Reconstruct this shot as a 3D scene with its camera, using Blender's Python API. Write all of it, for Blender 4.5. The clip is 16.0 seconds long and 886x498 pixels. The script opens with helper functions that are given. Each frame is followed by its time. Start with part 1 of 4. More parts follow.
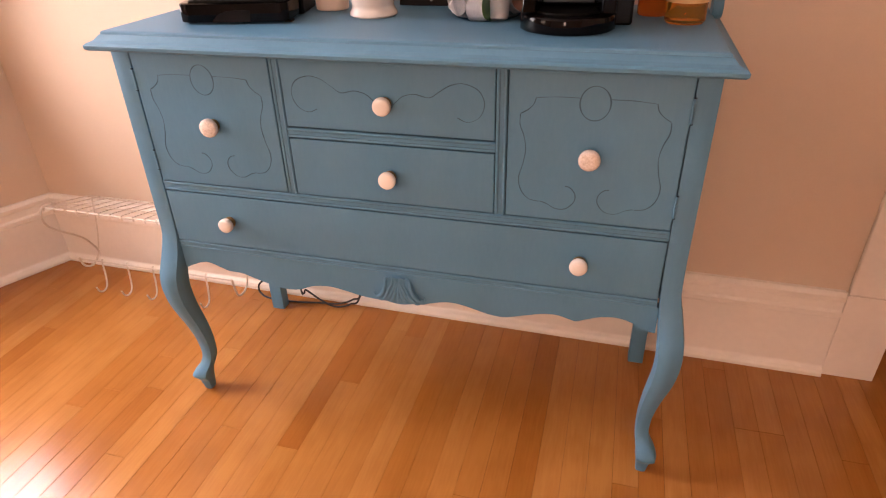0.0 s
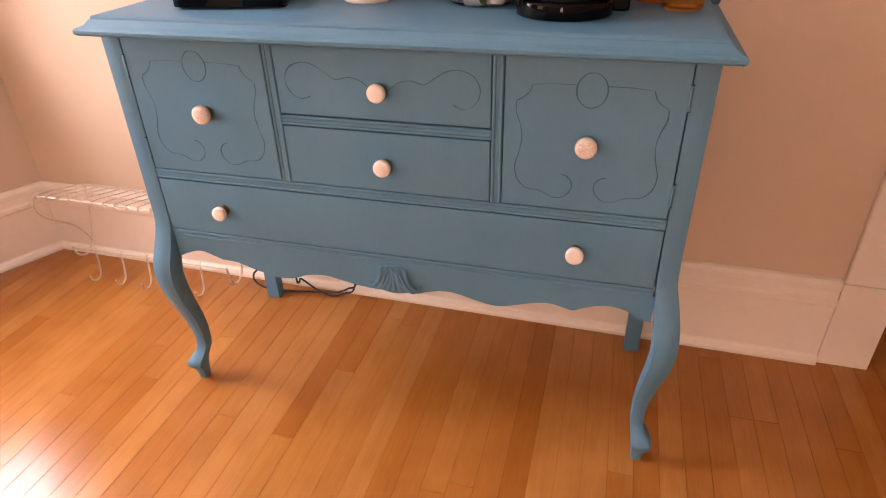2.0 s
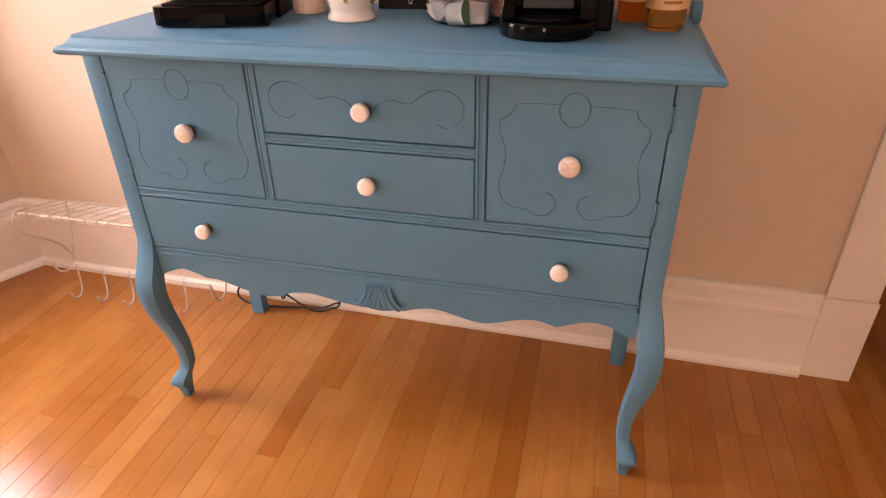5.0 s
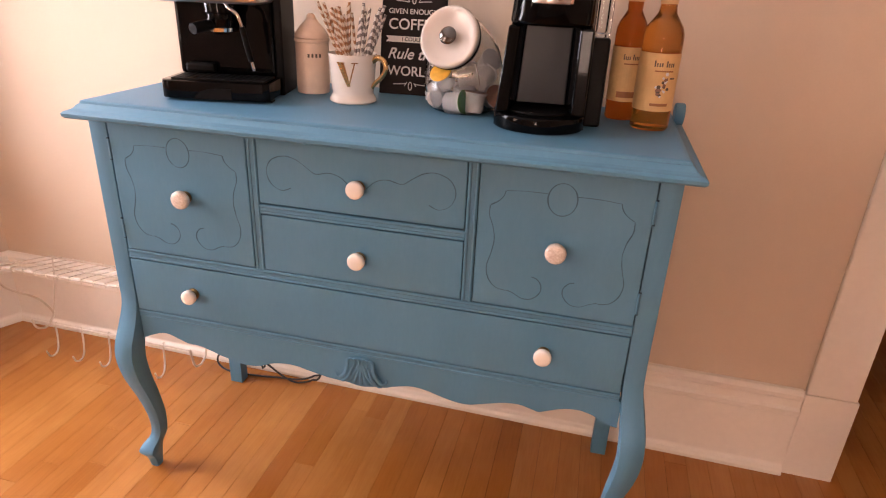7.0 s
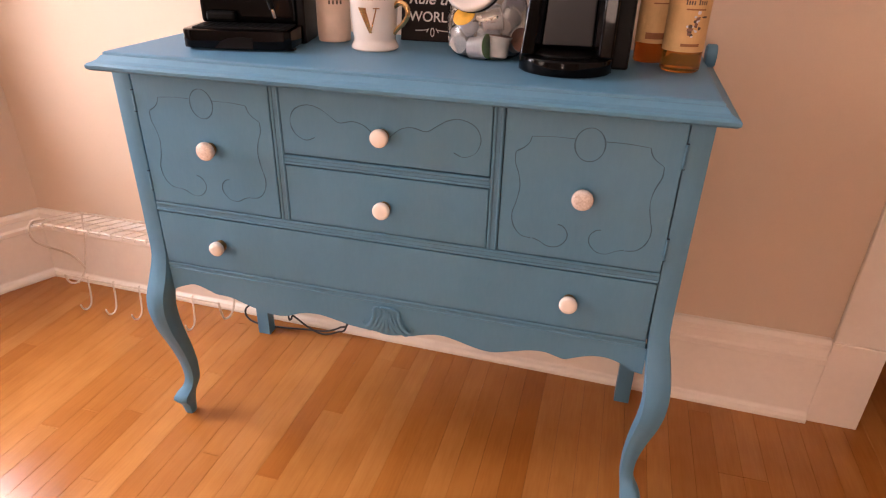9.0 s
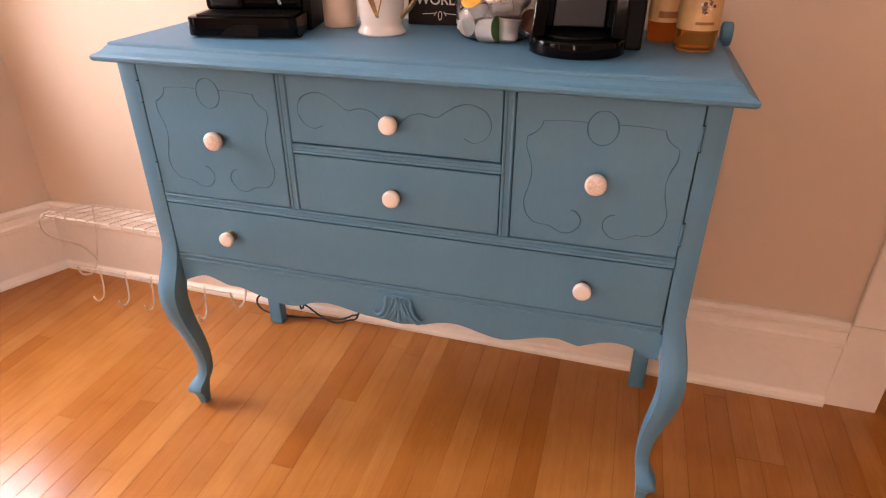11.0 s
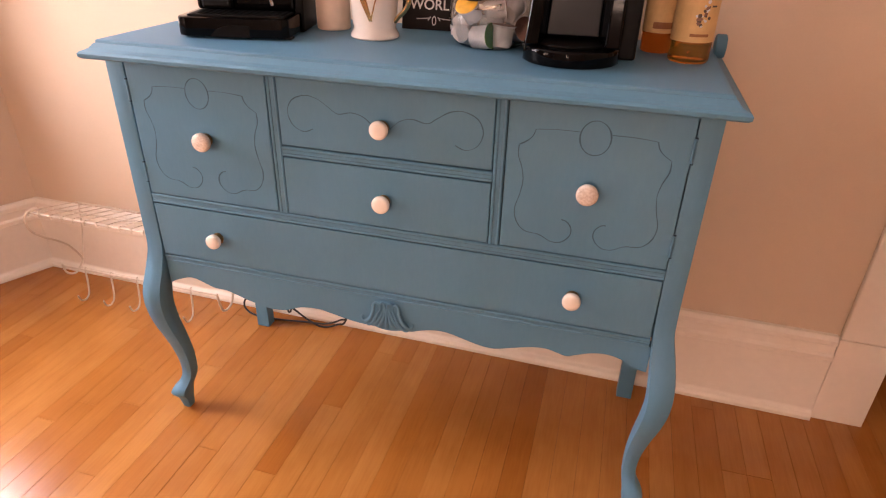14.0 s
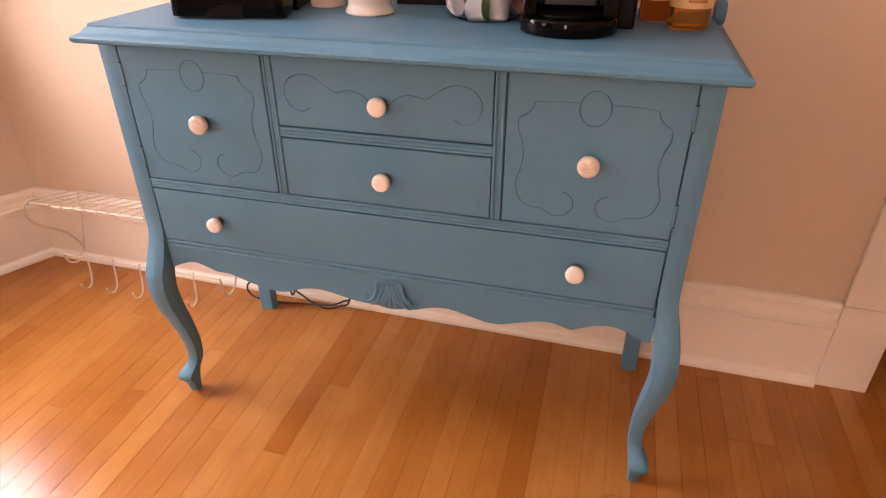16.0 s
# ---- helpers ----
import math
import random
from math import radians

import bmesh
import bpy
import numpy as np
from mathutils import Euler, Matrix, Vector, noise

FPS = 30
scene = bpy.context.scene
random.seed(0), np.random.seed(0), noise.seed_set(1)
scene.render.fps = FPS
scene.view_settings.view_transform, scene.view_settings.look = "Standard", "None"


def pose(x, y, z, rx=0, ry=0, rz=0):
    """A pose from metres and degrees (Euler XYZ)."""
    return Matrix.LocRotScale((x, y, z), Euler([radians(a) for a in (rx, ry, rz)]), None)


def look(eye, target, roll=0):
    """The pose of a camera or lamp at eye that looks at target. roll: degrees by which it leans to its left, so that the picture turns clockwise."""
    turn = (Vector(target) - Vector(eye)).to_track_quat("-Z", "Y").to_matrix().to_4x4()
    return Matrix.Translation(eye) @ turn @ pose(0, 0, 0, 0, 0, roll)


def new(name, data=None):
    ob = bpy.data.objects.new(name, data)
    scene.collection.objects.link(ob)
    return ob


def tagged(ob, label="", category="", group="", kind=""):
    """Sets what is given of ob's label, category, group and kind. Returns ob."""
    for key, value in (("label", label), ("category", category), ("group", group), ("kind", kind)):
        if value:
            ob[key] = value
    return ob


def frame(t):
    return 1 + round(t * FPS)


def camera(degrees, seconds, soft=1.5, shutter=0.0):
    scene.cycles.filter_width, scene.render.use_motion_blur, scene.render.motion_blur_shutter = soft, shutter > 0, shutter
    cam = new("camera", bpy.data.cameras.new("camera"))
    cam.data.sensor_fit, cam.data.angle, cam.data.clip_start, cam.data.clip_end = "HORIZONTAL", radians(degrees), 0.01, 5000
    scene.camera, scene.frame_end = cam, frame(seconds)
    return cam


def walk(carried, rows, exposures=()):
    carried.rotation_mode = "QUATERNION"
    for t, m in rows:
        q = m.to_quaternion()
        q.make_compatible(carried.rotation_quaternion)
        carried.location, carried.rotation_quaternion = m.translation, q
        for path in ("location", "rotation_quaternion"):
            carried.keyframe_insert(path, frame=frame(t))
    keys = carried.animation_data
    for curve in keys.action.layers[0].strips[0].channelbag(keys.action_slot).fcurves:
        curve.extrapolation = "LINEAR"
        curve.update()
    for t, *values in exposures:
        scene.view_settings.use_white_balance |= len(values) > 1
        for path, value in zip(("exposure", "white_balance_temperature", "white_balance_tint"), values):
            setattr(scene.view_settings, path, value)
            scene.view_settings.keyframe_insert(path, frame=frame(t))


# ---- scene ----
cam = camera(70.9, 16.0, soft=1.15)

PATH = [
    (0, (0.421, -1.082, 1.184), (-0.06, 0.576, 0.175), -1.6),
    (0.5, (0.423, -1.079, 1.182), (-0.069, 0.549, 0.129), -2.0),
    (1, (0.423, -1.076, 1.181), (-0.04, 0.569, 0.142), -1.6),
    (1.5, (0.42, -1.077, 1.18), (-0.032, 0.572, 0.142), -1.4),
    (2, (0.421, -1.075, 1.179), (-0.045, 0.569, 0.139), -1.4),
    (2.5, (0.421, -1.073, 1.181), (-0.023, 0.584, 0.153), -1.3),
    (3, (0.421, -1.073, 1.184), (-0.025, 0.585, 0.158), -2.0),
    (5.3, (0.423, -1.061, 1.195), (-0.006, 0.611, 0.184), -0.8),
    (5.5, (0.422, -1.06, 1.196), (-0.013, 0.636, 0.231), -0.4),
    (6, (0.421, -1.062, 1.205), (-0.046, 0.665, 0.31), 0.3),
    (6.5, (0.423, -1.064, 1.204), (0.012, 0.717, 0.394), 2.5),
    (7, (0.423, -1.073, 1.21), (0.008, 0.71, 0.405), 2.6),
    (7.5, (0.418, -1.084, 1.205), (-0.011, 0.679, 0.364), 2.1),
    (8, (0.418, -1.086, 1.2), (-0.024, 0.653, 0.315), 1.6),
    (8.5, (0.416, -1.085, 1.195), (-0.037, 0.637, 0.283), 1.3),
    (9, (0.415, -1.082, 1.191), (-0.043, 0.63, 0.264), 1.3),
    (9.5, (0.413, -1.078, 1.189), (-0.054, 0.622, 0.245), 0.6),
    (12, (0.407, -1.065, 1.19), (-0.082, 0.613, 0.217), 0.1),
    (12.5, (0.406, -1.065, 1.193), (-0.082, 0.622, 0.235), 0.6),
    (13, (0.405, -1.065, 1.192), (-0.088, 0.615, 0.224), 0.6),
    (13.5, (0.405, -1.062, 1.188), (-0.078, 0.62, 0.22), 0.8),
    (14, (0.409, -1.053, 1.19), (-0.049, 0.64, 0.23), 1.5),
    (14.5, (0.407, -1.056, 1.19), (-0.053, 0.635, 0.227), 0.6),
    (15, (0.408, -1.058, 1.188), (-0.055, 0.625, 0.212), 0.1),
    (15.5, (0.408, -1.058, 1.184), (-0.048, 0.618, 0.193), 0.1),
    (16, (0.407, -1.055, 1.181), (-0.045, 0.609, 0.168), -0.1),
]
walk(cam, [(t, look(eye, target, roll)) for t, eye, target, roll in PATH], [
    (0.0, 0.15, 6320, 15), (3.0, 0.15, 6440, 16), (5.5, 0.15, 6210, 13), (7.0, 0.15, 5950, 11), (9.5, 0.15, 5990, 12), (12.0, 0.15, 6190, 14), (16.0, 0.15, 6340, 15)])

# ---- world and light ----
world = bpy.data.worlds.new("sky")
scene.world = world
world.use_nodes = True
_wn = world.node_tree
_sky = _wn.nodes.new("ShaderNodeTexSky")
_sky.sky_type = 'NISHITA'
_sky.sun_disc = False
_sky.sun_elevation, _sky.sun_rotation = radians(40), radians(-100)
_wn.links.new(_sky.outputs[0], _wn.nodes["Background"].inputs[0])
_wn.nodes["Background"].inputs[1].default_value = 0.10


def area_lamp(name, m, w, h, watts, colour):
    d = bpy.data.lights.new(name, 'AREA')
    d.shape, d.size, d.size_y, d.energy, d.color = 'RECTANGLE', w, h, watts, colour
    ob = new(name, d)
    ob.matrix_world = m
    return ob


DAY = (1.0, 0.890, 0.880)        # open sky by the bay
WARM = (1.0, 0.665, 0.500)       # sunlit side of the house
WEST_M = pose(-1.51, 0.504, 0, 0, 0, 244.1)     # the slanting bay wall: local x away from the corner, the room on its +y side
area_lamp("window_light", look(WEST_M @ Vector((0.78, -0.13, 1.38)), WEST_M @ Vector((0.78, 2.0, 1.0))), 0.86, 1.25, 72, DAY)
area_lamp("window_light", look((-2.29, -2.2, 1.38), (0.0, -2.2, 0.9)), 1.0, 1.25, 23, WARM)
area_lamp("window_light", look((0.30, -4.23, 1.24), (0.30, 0.0, 1.0)), 0.42, 1.50, 29, WARM)


# ---- materials ----
def material(name, base, rough=0.5, metal=0.0, var=0.15, scale=6.0, fine=90.0, bump=0.05, coat=0.0, stretch=(1, 1, 1),
             spec=0.5, rnd=0.0, other=None):
    """Two scales of variation on a principled surface, with fine relief, in metres."""
    m = bpy.data.materials.new(name)
    m.use_nodes = True
    nt = m.node_tree
    n, l = nt.nodes, nt.links
    bs = n["Principled BSDF"]
    bs.inputs["Metallic"].default_value = metal
    bs.inputs["Coat Weight"].default_value = coat
    bs.inputs["Coat Roughness"].default_value = 0.12
    bs.inputs["Specular IOR Level"].default_value = spec
    geo = n.new("ShaderNodeNewGeometry")
    mp = n.new("ShaderNodeMapping")
    mp.inputs["Scale"].default_value = stretch
    l.new(geo.outputs["Position"], mp.inputs[0])
    big, small = n.new("ShaderNodeTexNoise"), n.new("ShaderNodeTexNoise")
    big.inputs["Scale"].default_value, small.inputs["Scale"].default_value = scale, fine
    big.inputs["Detail"].default_value, small.inputs["Detail"].default_value = 4, 3
    l.new(mp.outputs[0], big.inputs["Vector"])
    l.new(mp.outputs[0], small.inputs["Vector"])
    add = n.new("ShaderNodeMath")
    add.operation = 'MULTIPLY_ADD'
    add.inputs[1].default_value = 0.4
    l.new(small.outputs[0], add.inputs[0])
    l.new(big.outputs[0], add.inputs[2])
    ramp = n.new("ShaderNodeMapRange")
    ramp.inputs[1].default_value, ramp.inputs[2].default_value = 0.45, 0.95
    l.new(add.outputs[0], ramp.inputs[0])
    mix = n.new("ShaderNodeMix")
    mix.data_type = 'RGBA'
    b2 = other or tuple(min(1, c * (1 + var)) for c in base)
    b1 = base if other else tuple(c * (1 - var) for c in base)
    mix.inputs[6].default_value, mix.inputs[7].default_value = (*b1, 1), (*b2, 1)
    l.new(ramp.outputs[0], mix.inputs[0])
    col = mix.outputs[2]
    if rnd:
        oi, hs, mr = n.new("ShaderNodeObjectInfo"), n.new("ShaderNodeHueSaturation"), n.new("ShaderNodeMapRange")
        mr.inputs[3].default_value, mr.inputs[4].default_value = 1 - rnd, 1 + rnd
        l.new(oi.outputs["Random"], mr.inputs[0])
        l.new(mr.outputs[0], hs.inputs["Value"])
        l.new(col, hs.inputs["Color"])
        col = hs.outputs[0]
    l.new(col, bs.inputs["Base Color"])
    rr = n.new("ShaderNodeMapRange")
    rr.inputs[3].default_value, rr.inputs[4].default_value = max(0.02, rough * 0.85), min(1, rough * 1.15)
    l.new(big.outputs[0], rr.inputs[0])
    l.new(rr.outputs[0], bs.inputs["Roughness"])
    if bump:
        bp = n.new("ShaderNodeBump")
        bp.inputs["Strength"].default_value, bp.inputs["Distance"].default_value = bump, 0.002
        l.new(small.outputs[0], bp.inputs["Height"])
        l.new(bp.outputs[0], bs.inputs["Normal"])
    return m


def board_material(name="maple_floor", tones=((0.324, 0.116, 0.019), (0.352, 0.133, 0.025), (0.375, 0.150, 0.031), (0.416, 0.179, 0.043))):
    """Varnished maple strip: each board its own tone, grain along its length."""
    m = bpy.data.materials.new(name)
    m.use_nodes = True
    n, l = m.node_tree.nodes, m.node_tree.links
    bs = n["Principled BSDF"]
    geo, oi = n.new("ShaderNodeNewGeometry"), n.new("ShaderNodeObjectInfo")
    rnd = n.new("ShaderNodeMath")
    rnd.operation = 'ADD'
    l.new(oi.outputs["Random"], rnd.inputs[0])
    l.new(geo.outputs["Random Per Island"], rnd.inputs[1])
    fr = n.new("ShaderNodeMath")
    fr.operation = 'FRACT'
    l.new(rnd.outputs[0], fr.inputs[0])
    sc = n.new("ShaderNodeVectorMath")
    sc.operation = 'MULTIPLY_ADD'
    sc.inputs[1].default_value = (22, 1.6, 1)
    off = n.new("ShaderNodeCombineXYZ")
    mu = n.new("ShaderNodeMath")
    mu.operation = 'MULTIPLY'
    mu.inputs[1].default_value = 57.0
    l.new(fr.outputs[0], mu.inputs[0])
    l.new(mu.outputs[0], off.inputs[0])
    l.new(mu.outputs[0], off.inputs[1])
    l.new(geo.outputs["Position"], sc.inputs[0])
    l.new(off.outputs[0], sc.inputs[2])
    grain, fine, blot = n.new("ShaderNodeTexNoise"), n.new("ShaderNodeTexNoise"), n.new("ShaderNodeTexNoise")
    grain.inputs["Scale"].default_value, fine.inputs["Scale"].default_value, blot.inputs["Scale"].default_value = 1.6, 9.0, 7.0
    grain.inputs["Detail"].default_value = 5
    grain.inputs["Distortion"].default_value = 0.6
    l.new(sc.outputs[0], grain.inputs["Vector"])
    l.new(sc.outputs[0], fine.inputs["Vector"])
    l.new(geo.outputs["Position"], blot.inputs["Vector"])
    tone = n.new("ShaderNodeValToRGB")
    e = tone.color_ramp.elements
    e[0].position, e[0].color = 0.0, (*tones[0], 1)
    e[1].position, e[1].color = 1.0, (*tones[3], 1)
    k = e.new(0.12)
    k.color = (*tones[1], 1)
    k = e.new(0.5)
    k.color = (*tones[2], 1)
    l.new(fr.outputs[0], tone.inputs[0])
    dark = n.new("ShaderNodeMix")
    dark.data_type, dark.blend_type = 'RGBA', 'MULTIPLY'
    g2 = n.new("ShaderNodeValToRGB")
    g2.color_ramp.elements[0].position, g2.color_ramp.elements[0].color = 0.3, (0.80, 0.72, 0.62, 1)
    g2.color_ramp.elements[1].position, g2.color_ramp.elements[1].color = 0.62, (1.06, 1.05, 1.03, 1)
    ad = n.new("ShaderNodeMath")
    ad.operation = 'MULTIPLY_ADD'
    ad.inputs[1].default_value = 0.3
    l.new(fine.outputs[0], ad.inputs[0])
    av = n.new("ShaderNodeMath")
    av.operation = 'MULTIPLY_ADD'
    av.inputs[1].default_value, av.inputs[2].default_value = 0.32, 0.01
    l.new(grain.outputs[0], av.inputs[0])
    a3 = n.new("ShaderNodeMath")
    a3.operation = 'MULTIPLY_ADD'
    a3.inputs[1].default_value = 0.42
    l.new(blot.outputs[0], a3.inputs[0])
    l.new(av.outputs[0], a3.inputs[2])
    l.new(a3.outputs[0], ad.inputs[2])
    l.new(ad.outputs[0], g2.inputs[0])
    dark.inputs[0].default_value = 1.0
    l.new(tone.outputs[0], dark.inputs[6])
    l.new(g2.outputs[0], dark.inputs[7])
    l.new(dark.outputs[2], bs.inputs["Base Color"])
    rr = n.new("ShaderNodeMapRange")
    rr.inputs[3].default_value, rr.inputs[4].default_value = 0.17, 0.25
    l.new(grain.outputs[0], rr.inputs[0])
    l.new(rr.outputs[0], bs.inputs["Roughness"])
    bp = n.new("ShaderNodeBump")
    bp.inputs["Strength"].default_value, bp.inputs["Distance"].default_value = 0.06, 0.002
    l.new(grain.outputs[0], bp.inputs["Height"])
    l.new(bp.outputs[0], bs.inputs["Normal"])
    return m


def glass_material(name, tint, rough=0.0, ior=1.45, clear=1.0):
    m = bpy.data.materials.new(name)
    m.use_nodes = True
    bs = m.node_tree.nodes["Principled BSDF"]
    bs.inputs["Base Color"].default_value = (*tint, 1)
    bs.inputs["Transmission Weight"].default_value = clear
    bs.inputs["Roughness"].default_value = rough
    bs.inputs["IOR"].default_value = ior
    return m


def stripe_material(name, a, b):
    """Paper straw with a printed spiral stripe."""
    m = bpy.data.materials.new(name)
    m.use_nodes = True
    n, l = m.node_tree.nodes, m.node_tree.links
    tc, wv, rp = n.new("ShaderNodeTexCoord"), n.new("ShaderNodeTexWave"), n.new("ShaderNodeValToRGB")
    wv.bands_direction = 'DIAGONAL'
    wv.inputs["Scale"].default_value = 40.0
    l.new(tc.outputs["Object"], wv.inputs["Vector"])
    l.new(wv.outputs["Fac"], rp.inputs[0])
    rp.color_ramp.interpolation = 'CONSTANT'
    rp.color_ramp.elements[0].color, rp.color_ramp.elements[1].color = (*a, 1), (*b, 1)
    rp.color_ramp.elements[1].position = 0.5
    l.new(rp.outputs[0], n["Principled BSDF"].inputs["Base Color"])
    n["Principled BSDF"].inputs["Roughness"].default_value = 0.7
    return m


BLUE = material("blue_chalk_paint", (0.079, 0.208, 0.322), 0.50, var=0.10, scale=7, fine=150, bump=0.08, stretch=(1, 1, 0.30), spec=0.45, other=(0.101, 0.240, 0.364))
# shade in the gaps of the fronts and hinges, put into a near-black colour
GAP_SHADE = material("gap_shade", (0.022, 0.045, 0.068), 0.8, spec=0.1, bump=0)
CARVED = material("waxed_carving", (0.048, 0.105, 0.152), 0.7, spec=0.2, bump=0)
WORN = material("waxed_blue_edge", (0.064, 0.158, 0.236), 0.5, var=0.2)
WALL = material("beige_wall_paint", (0.605, 0.476, 0.356), 0.75, var=0.03, scale=2.5, fine=220, bump=0.12)
TRIM = material("white_trim_paint", (0.79, 0.715, 0.625), 0.42, var=0.05, scale=4, fine=60, bump=0.05)
CEIL = material("ceiling_paint", (0.78, 0.76, 0.72), 0.8, var=0.03)
FLOOR = board_material()
FLOOR_PALE = board_material("maple_sapwood", ((0.393, 0.163, 0.040), (0.400, 0.169, 0.042), (0.408, 0.175, 0.045), (0.418, 0.180, 0.048)))
FLOOR_DARK = board_material("maple_heartwood", ((0.305, 0.101, 0.015), (0.312, 0.106, 0.017), (0.318, 0.109, 0.018), (0.326, 0.114, 0.020)))
GAP = material("floor_gap_dirt", (0.17, 0.075, 0.028), 0.9, bump=0)
PORC = material("glazed_porcelain", (0.82, 0.77, 0.71), 0.16, var=0.03, coat=0.3, bump=0)
PRINT = material("printed_porcelain", (0.56, 0.47, 0.40), 0.22, scale=260, fine=600, coat=0.3, bump=0, other=(0.84, 0.78, 0.72))
STEEL = material("brushed_steel", (0.62, 0.60, 0.58), 0.28, metal=1.0, var=0.06, fine=300)
CHROME = material("chrome", (0.75, 0.74, 0.72), 0.08, metal=1.0, var=0.02, bump=0)
BRASS = material("aged_brass", (0.22, 0.15, 0.07), 0.35, metal=1.0, var=0.2)
BLACK = material("gloss_black_plastic", (0.0020, 0.0020, 0.0024), 0.06, var=0.2, spec=0.16, bump=0)
MATT = material("matt_black_plastic", (0.004, 0.004, 0.004), 0.45, var=0.2, spec=0.12)
GREY = material("smoked_grey_plastic", (0.016, 0.020, 0.027), 0.30, var=0.05, spec=0.22, bump=0)
WIRE = material("white_wire_coating", (0.62, 0.53, 0.43), 0.35, var=0.08, scale=30)
CABLE = material("black_rubber", (0.012, 0.012, 0.013), 0.45)
CREAM = material("cream_stoneware", (0.76, 0.58, 0.45), 0.4, var=0.06, scale=30)
INK = material("brown_ink", (0.10, 0.07, 0.05), 0.6, bump=0)
GOLD = material("gold_lustre", (0.70, 0.45, 0.20), 0.22, metal=1.0, var=0.1, bump=0)
CHALK = material("chalkboard_print", (0.014, 0.009, 0.008), 0.6, var=0.25, scale=20, spec=0.2)
LETTER = material("white_lettering", (0.74, 0.70, 0.66), 0.6, bump=0)
LABEL = material("cream_paper_label", (0.68, 0.44, 0.19), 0.55, var=0.08, scale=40)
LABEL_BROWN = material("brown_label_band", (0.30, 0.12, 0.04), 0.55)
POD = material("white_pod_plastic", (0.78, 0.76, 0.75), 0.35, var=0.03, bump=0)
POD_Y = material("yellow_pod_foil", (0.75, 0.42, 0.05), 0.35, var=0.2, scale=60)
POD_G = material("green_pod_foil", (0.10, 0.22, 0.05), 0.35, var=0.2, scale=60)
POD_B = material("brown_pod_foil", (0.22, 0.11, 0.08), 0.35, var=0.3, scale=60)
POD_W = material("silver_pod_foil", (0.70, 0.70, 0.74), 0.3, var=0.15, scale=80)
GLASS = glass_material("clear_glass", (0.97, 0.98, 0.98))
TANK = glass_material("clear_tank_plastic", (0.86, 0.87, 0.88), 0.05)
SYRUP = glass_material("amber_syrup", (0.78, 0.33, 0.050), 0.0, 1.40, 0.86)
SYRUP_D = glass_material("dark_amber_syrup", (0.62, 0.18, 0.022), 0.0, 1.40, 0.86)
STRAW_O = stripe_material("orange_striped_paper", (0.74, 0.63, 0.52), (0.40, 0.20, 0.09))
STRAW_G = stripe_material("grey_striped_paper", (0.74, 0.69, 0.63), (0.22, 0.19, 0.17))


# ---- mesh helpers ----
def part(name, bm, mat, parent=None, label="", smooth=False):
    me = bpy.data.meshes.new(name)
    bmesh.ops.recalc_face_normals(bm, faces=bm.faces)
    bm.to_mesh(me)
    bm.free()
    me.materials.append(mat)
    if smooth:
        me.shade_smooth()
        me.set_sharp_from_angle(angle=radians(smooth if smooth is not True else 40))
    ob = new(name, me)
    if parent:
        ob.parent = parent
    if label:
        ob["label"] = label
    return ob


def thing(name, label, category, group="", m=None):
    ob = new(name)
    ob.empty_display_size = 0.05
    if m is not None:
        ob.matrix_world = m
    return tagged(ob, label, category, group)


def add_box(bm, x0, x1, y0, y1, z0, z1, bevel=0.0, seg=1):
    r = bmesh.ops.create_cube(bm, size=1)
    vs = r["verts"]
    for v in vs:
        v.co = Vector(((x0 + x1) / 2 + v.co.x * (x1 - x0), (y0 + y1) / 2 + v.co.y * (y1 - y0), (z0 + z1) / 2 + v.co.z * (z1 - z0)))
    if bevel:
        es = list({e for v in vs for e in v.link_edges})
        bmesh.ops.bevel(bm, geom=es, offset=bevel, segments=seg, affect='EDGES', profile=0.5)
    return bm


def box(x0, x1, y0, y1, z0, z1, bevel=0.0, seg=1):
    return add_box(bmesh.new(), x0, x1, y0, y1, z0, z1, bevel, seg)


def spline(pts, n=8, closed=False):
    """Points of a smooth curve (Catmull-Rom) through a few knots."""
    p = [Vector(q) for q in pts]
    c = len(p)
    out = []
    for i in range(c if closed else c - 1):
        if closed:
            a, b, d, e = p[(i - 1) % c], p[i], p[(i + 1) % c], p[(i + 2) % c]
        else:
            a, b, d, e = p[max(0, i - 1)], p[i], p[i + 1], p[min(c - 1, i + 2)]
        for k in range(n):
            t = k / n
            out.append(0.5 * ((2 * b) + (d - a) * t + (2 * a - 5 * b + 4 * d - e) * t * t + (3 * b - a - 3 * d + e) * t ** 3))
    if not closed:
        out.append(p[-1])
    return out


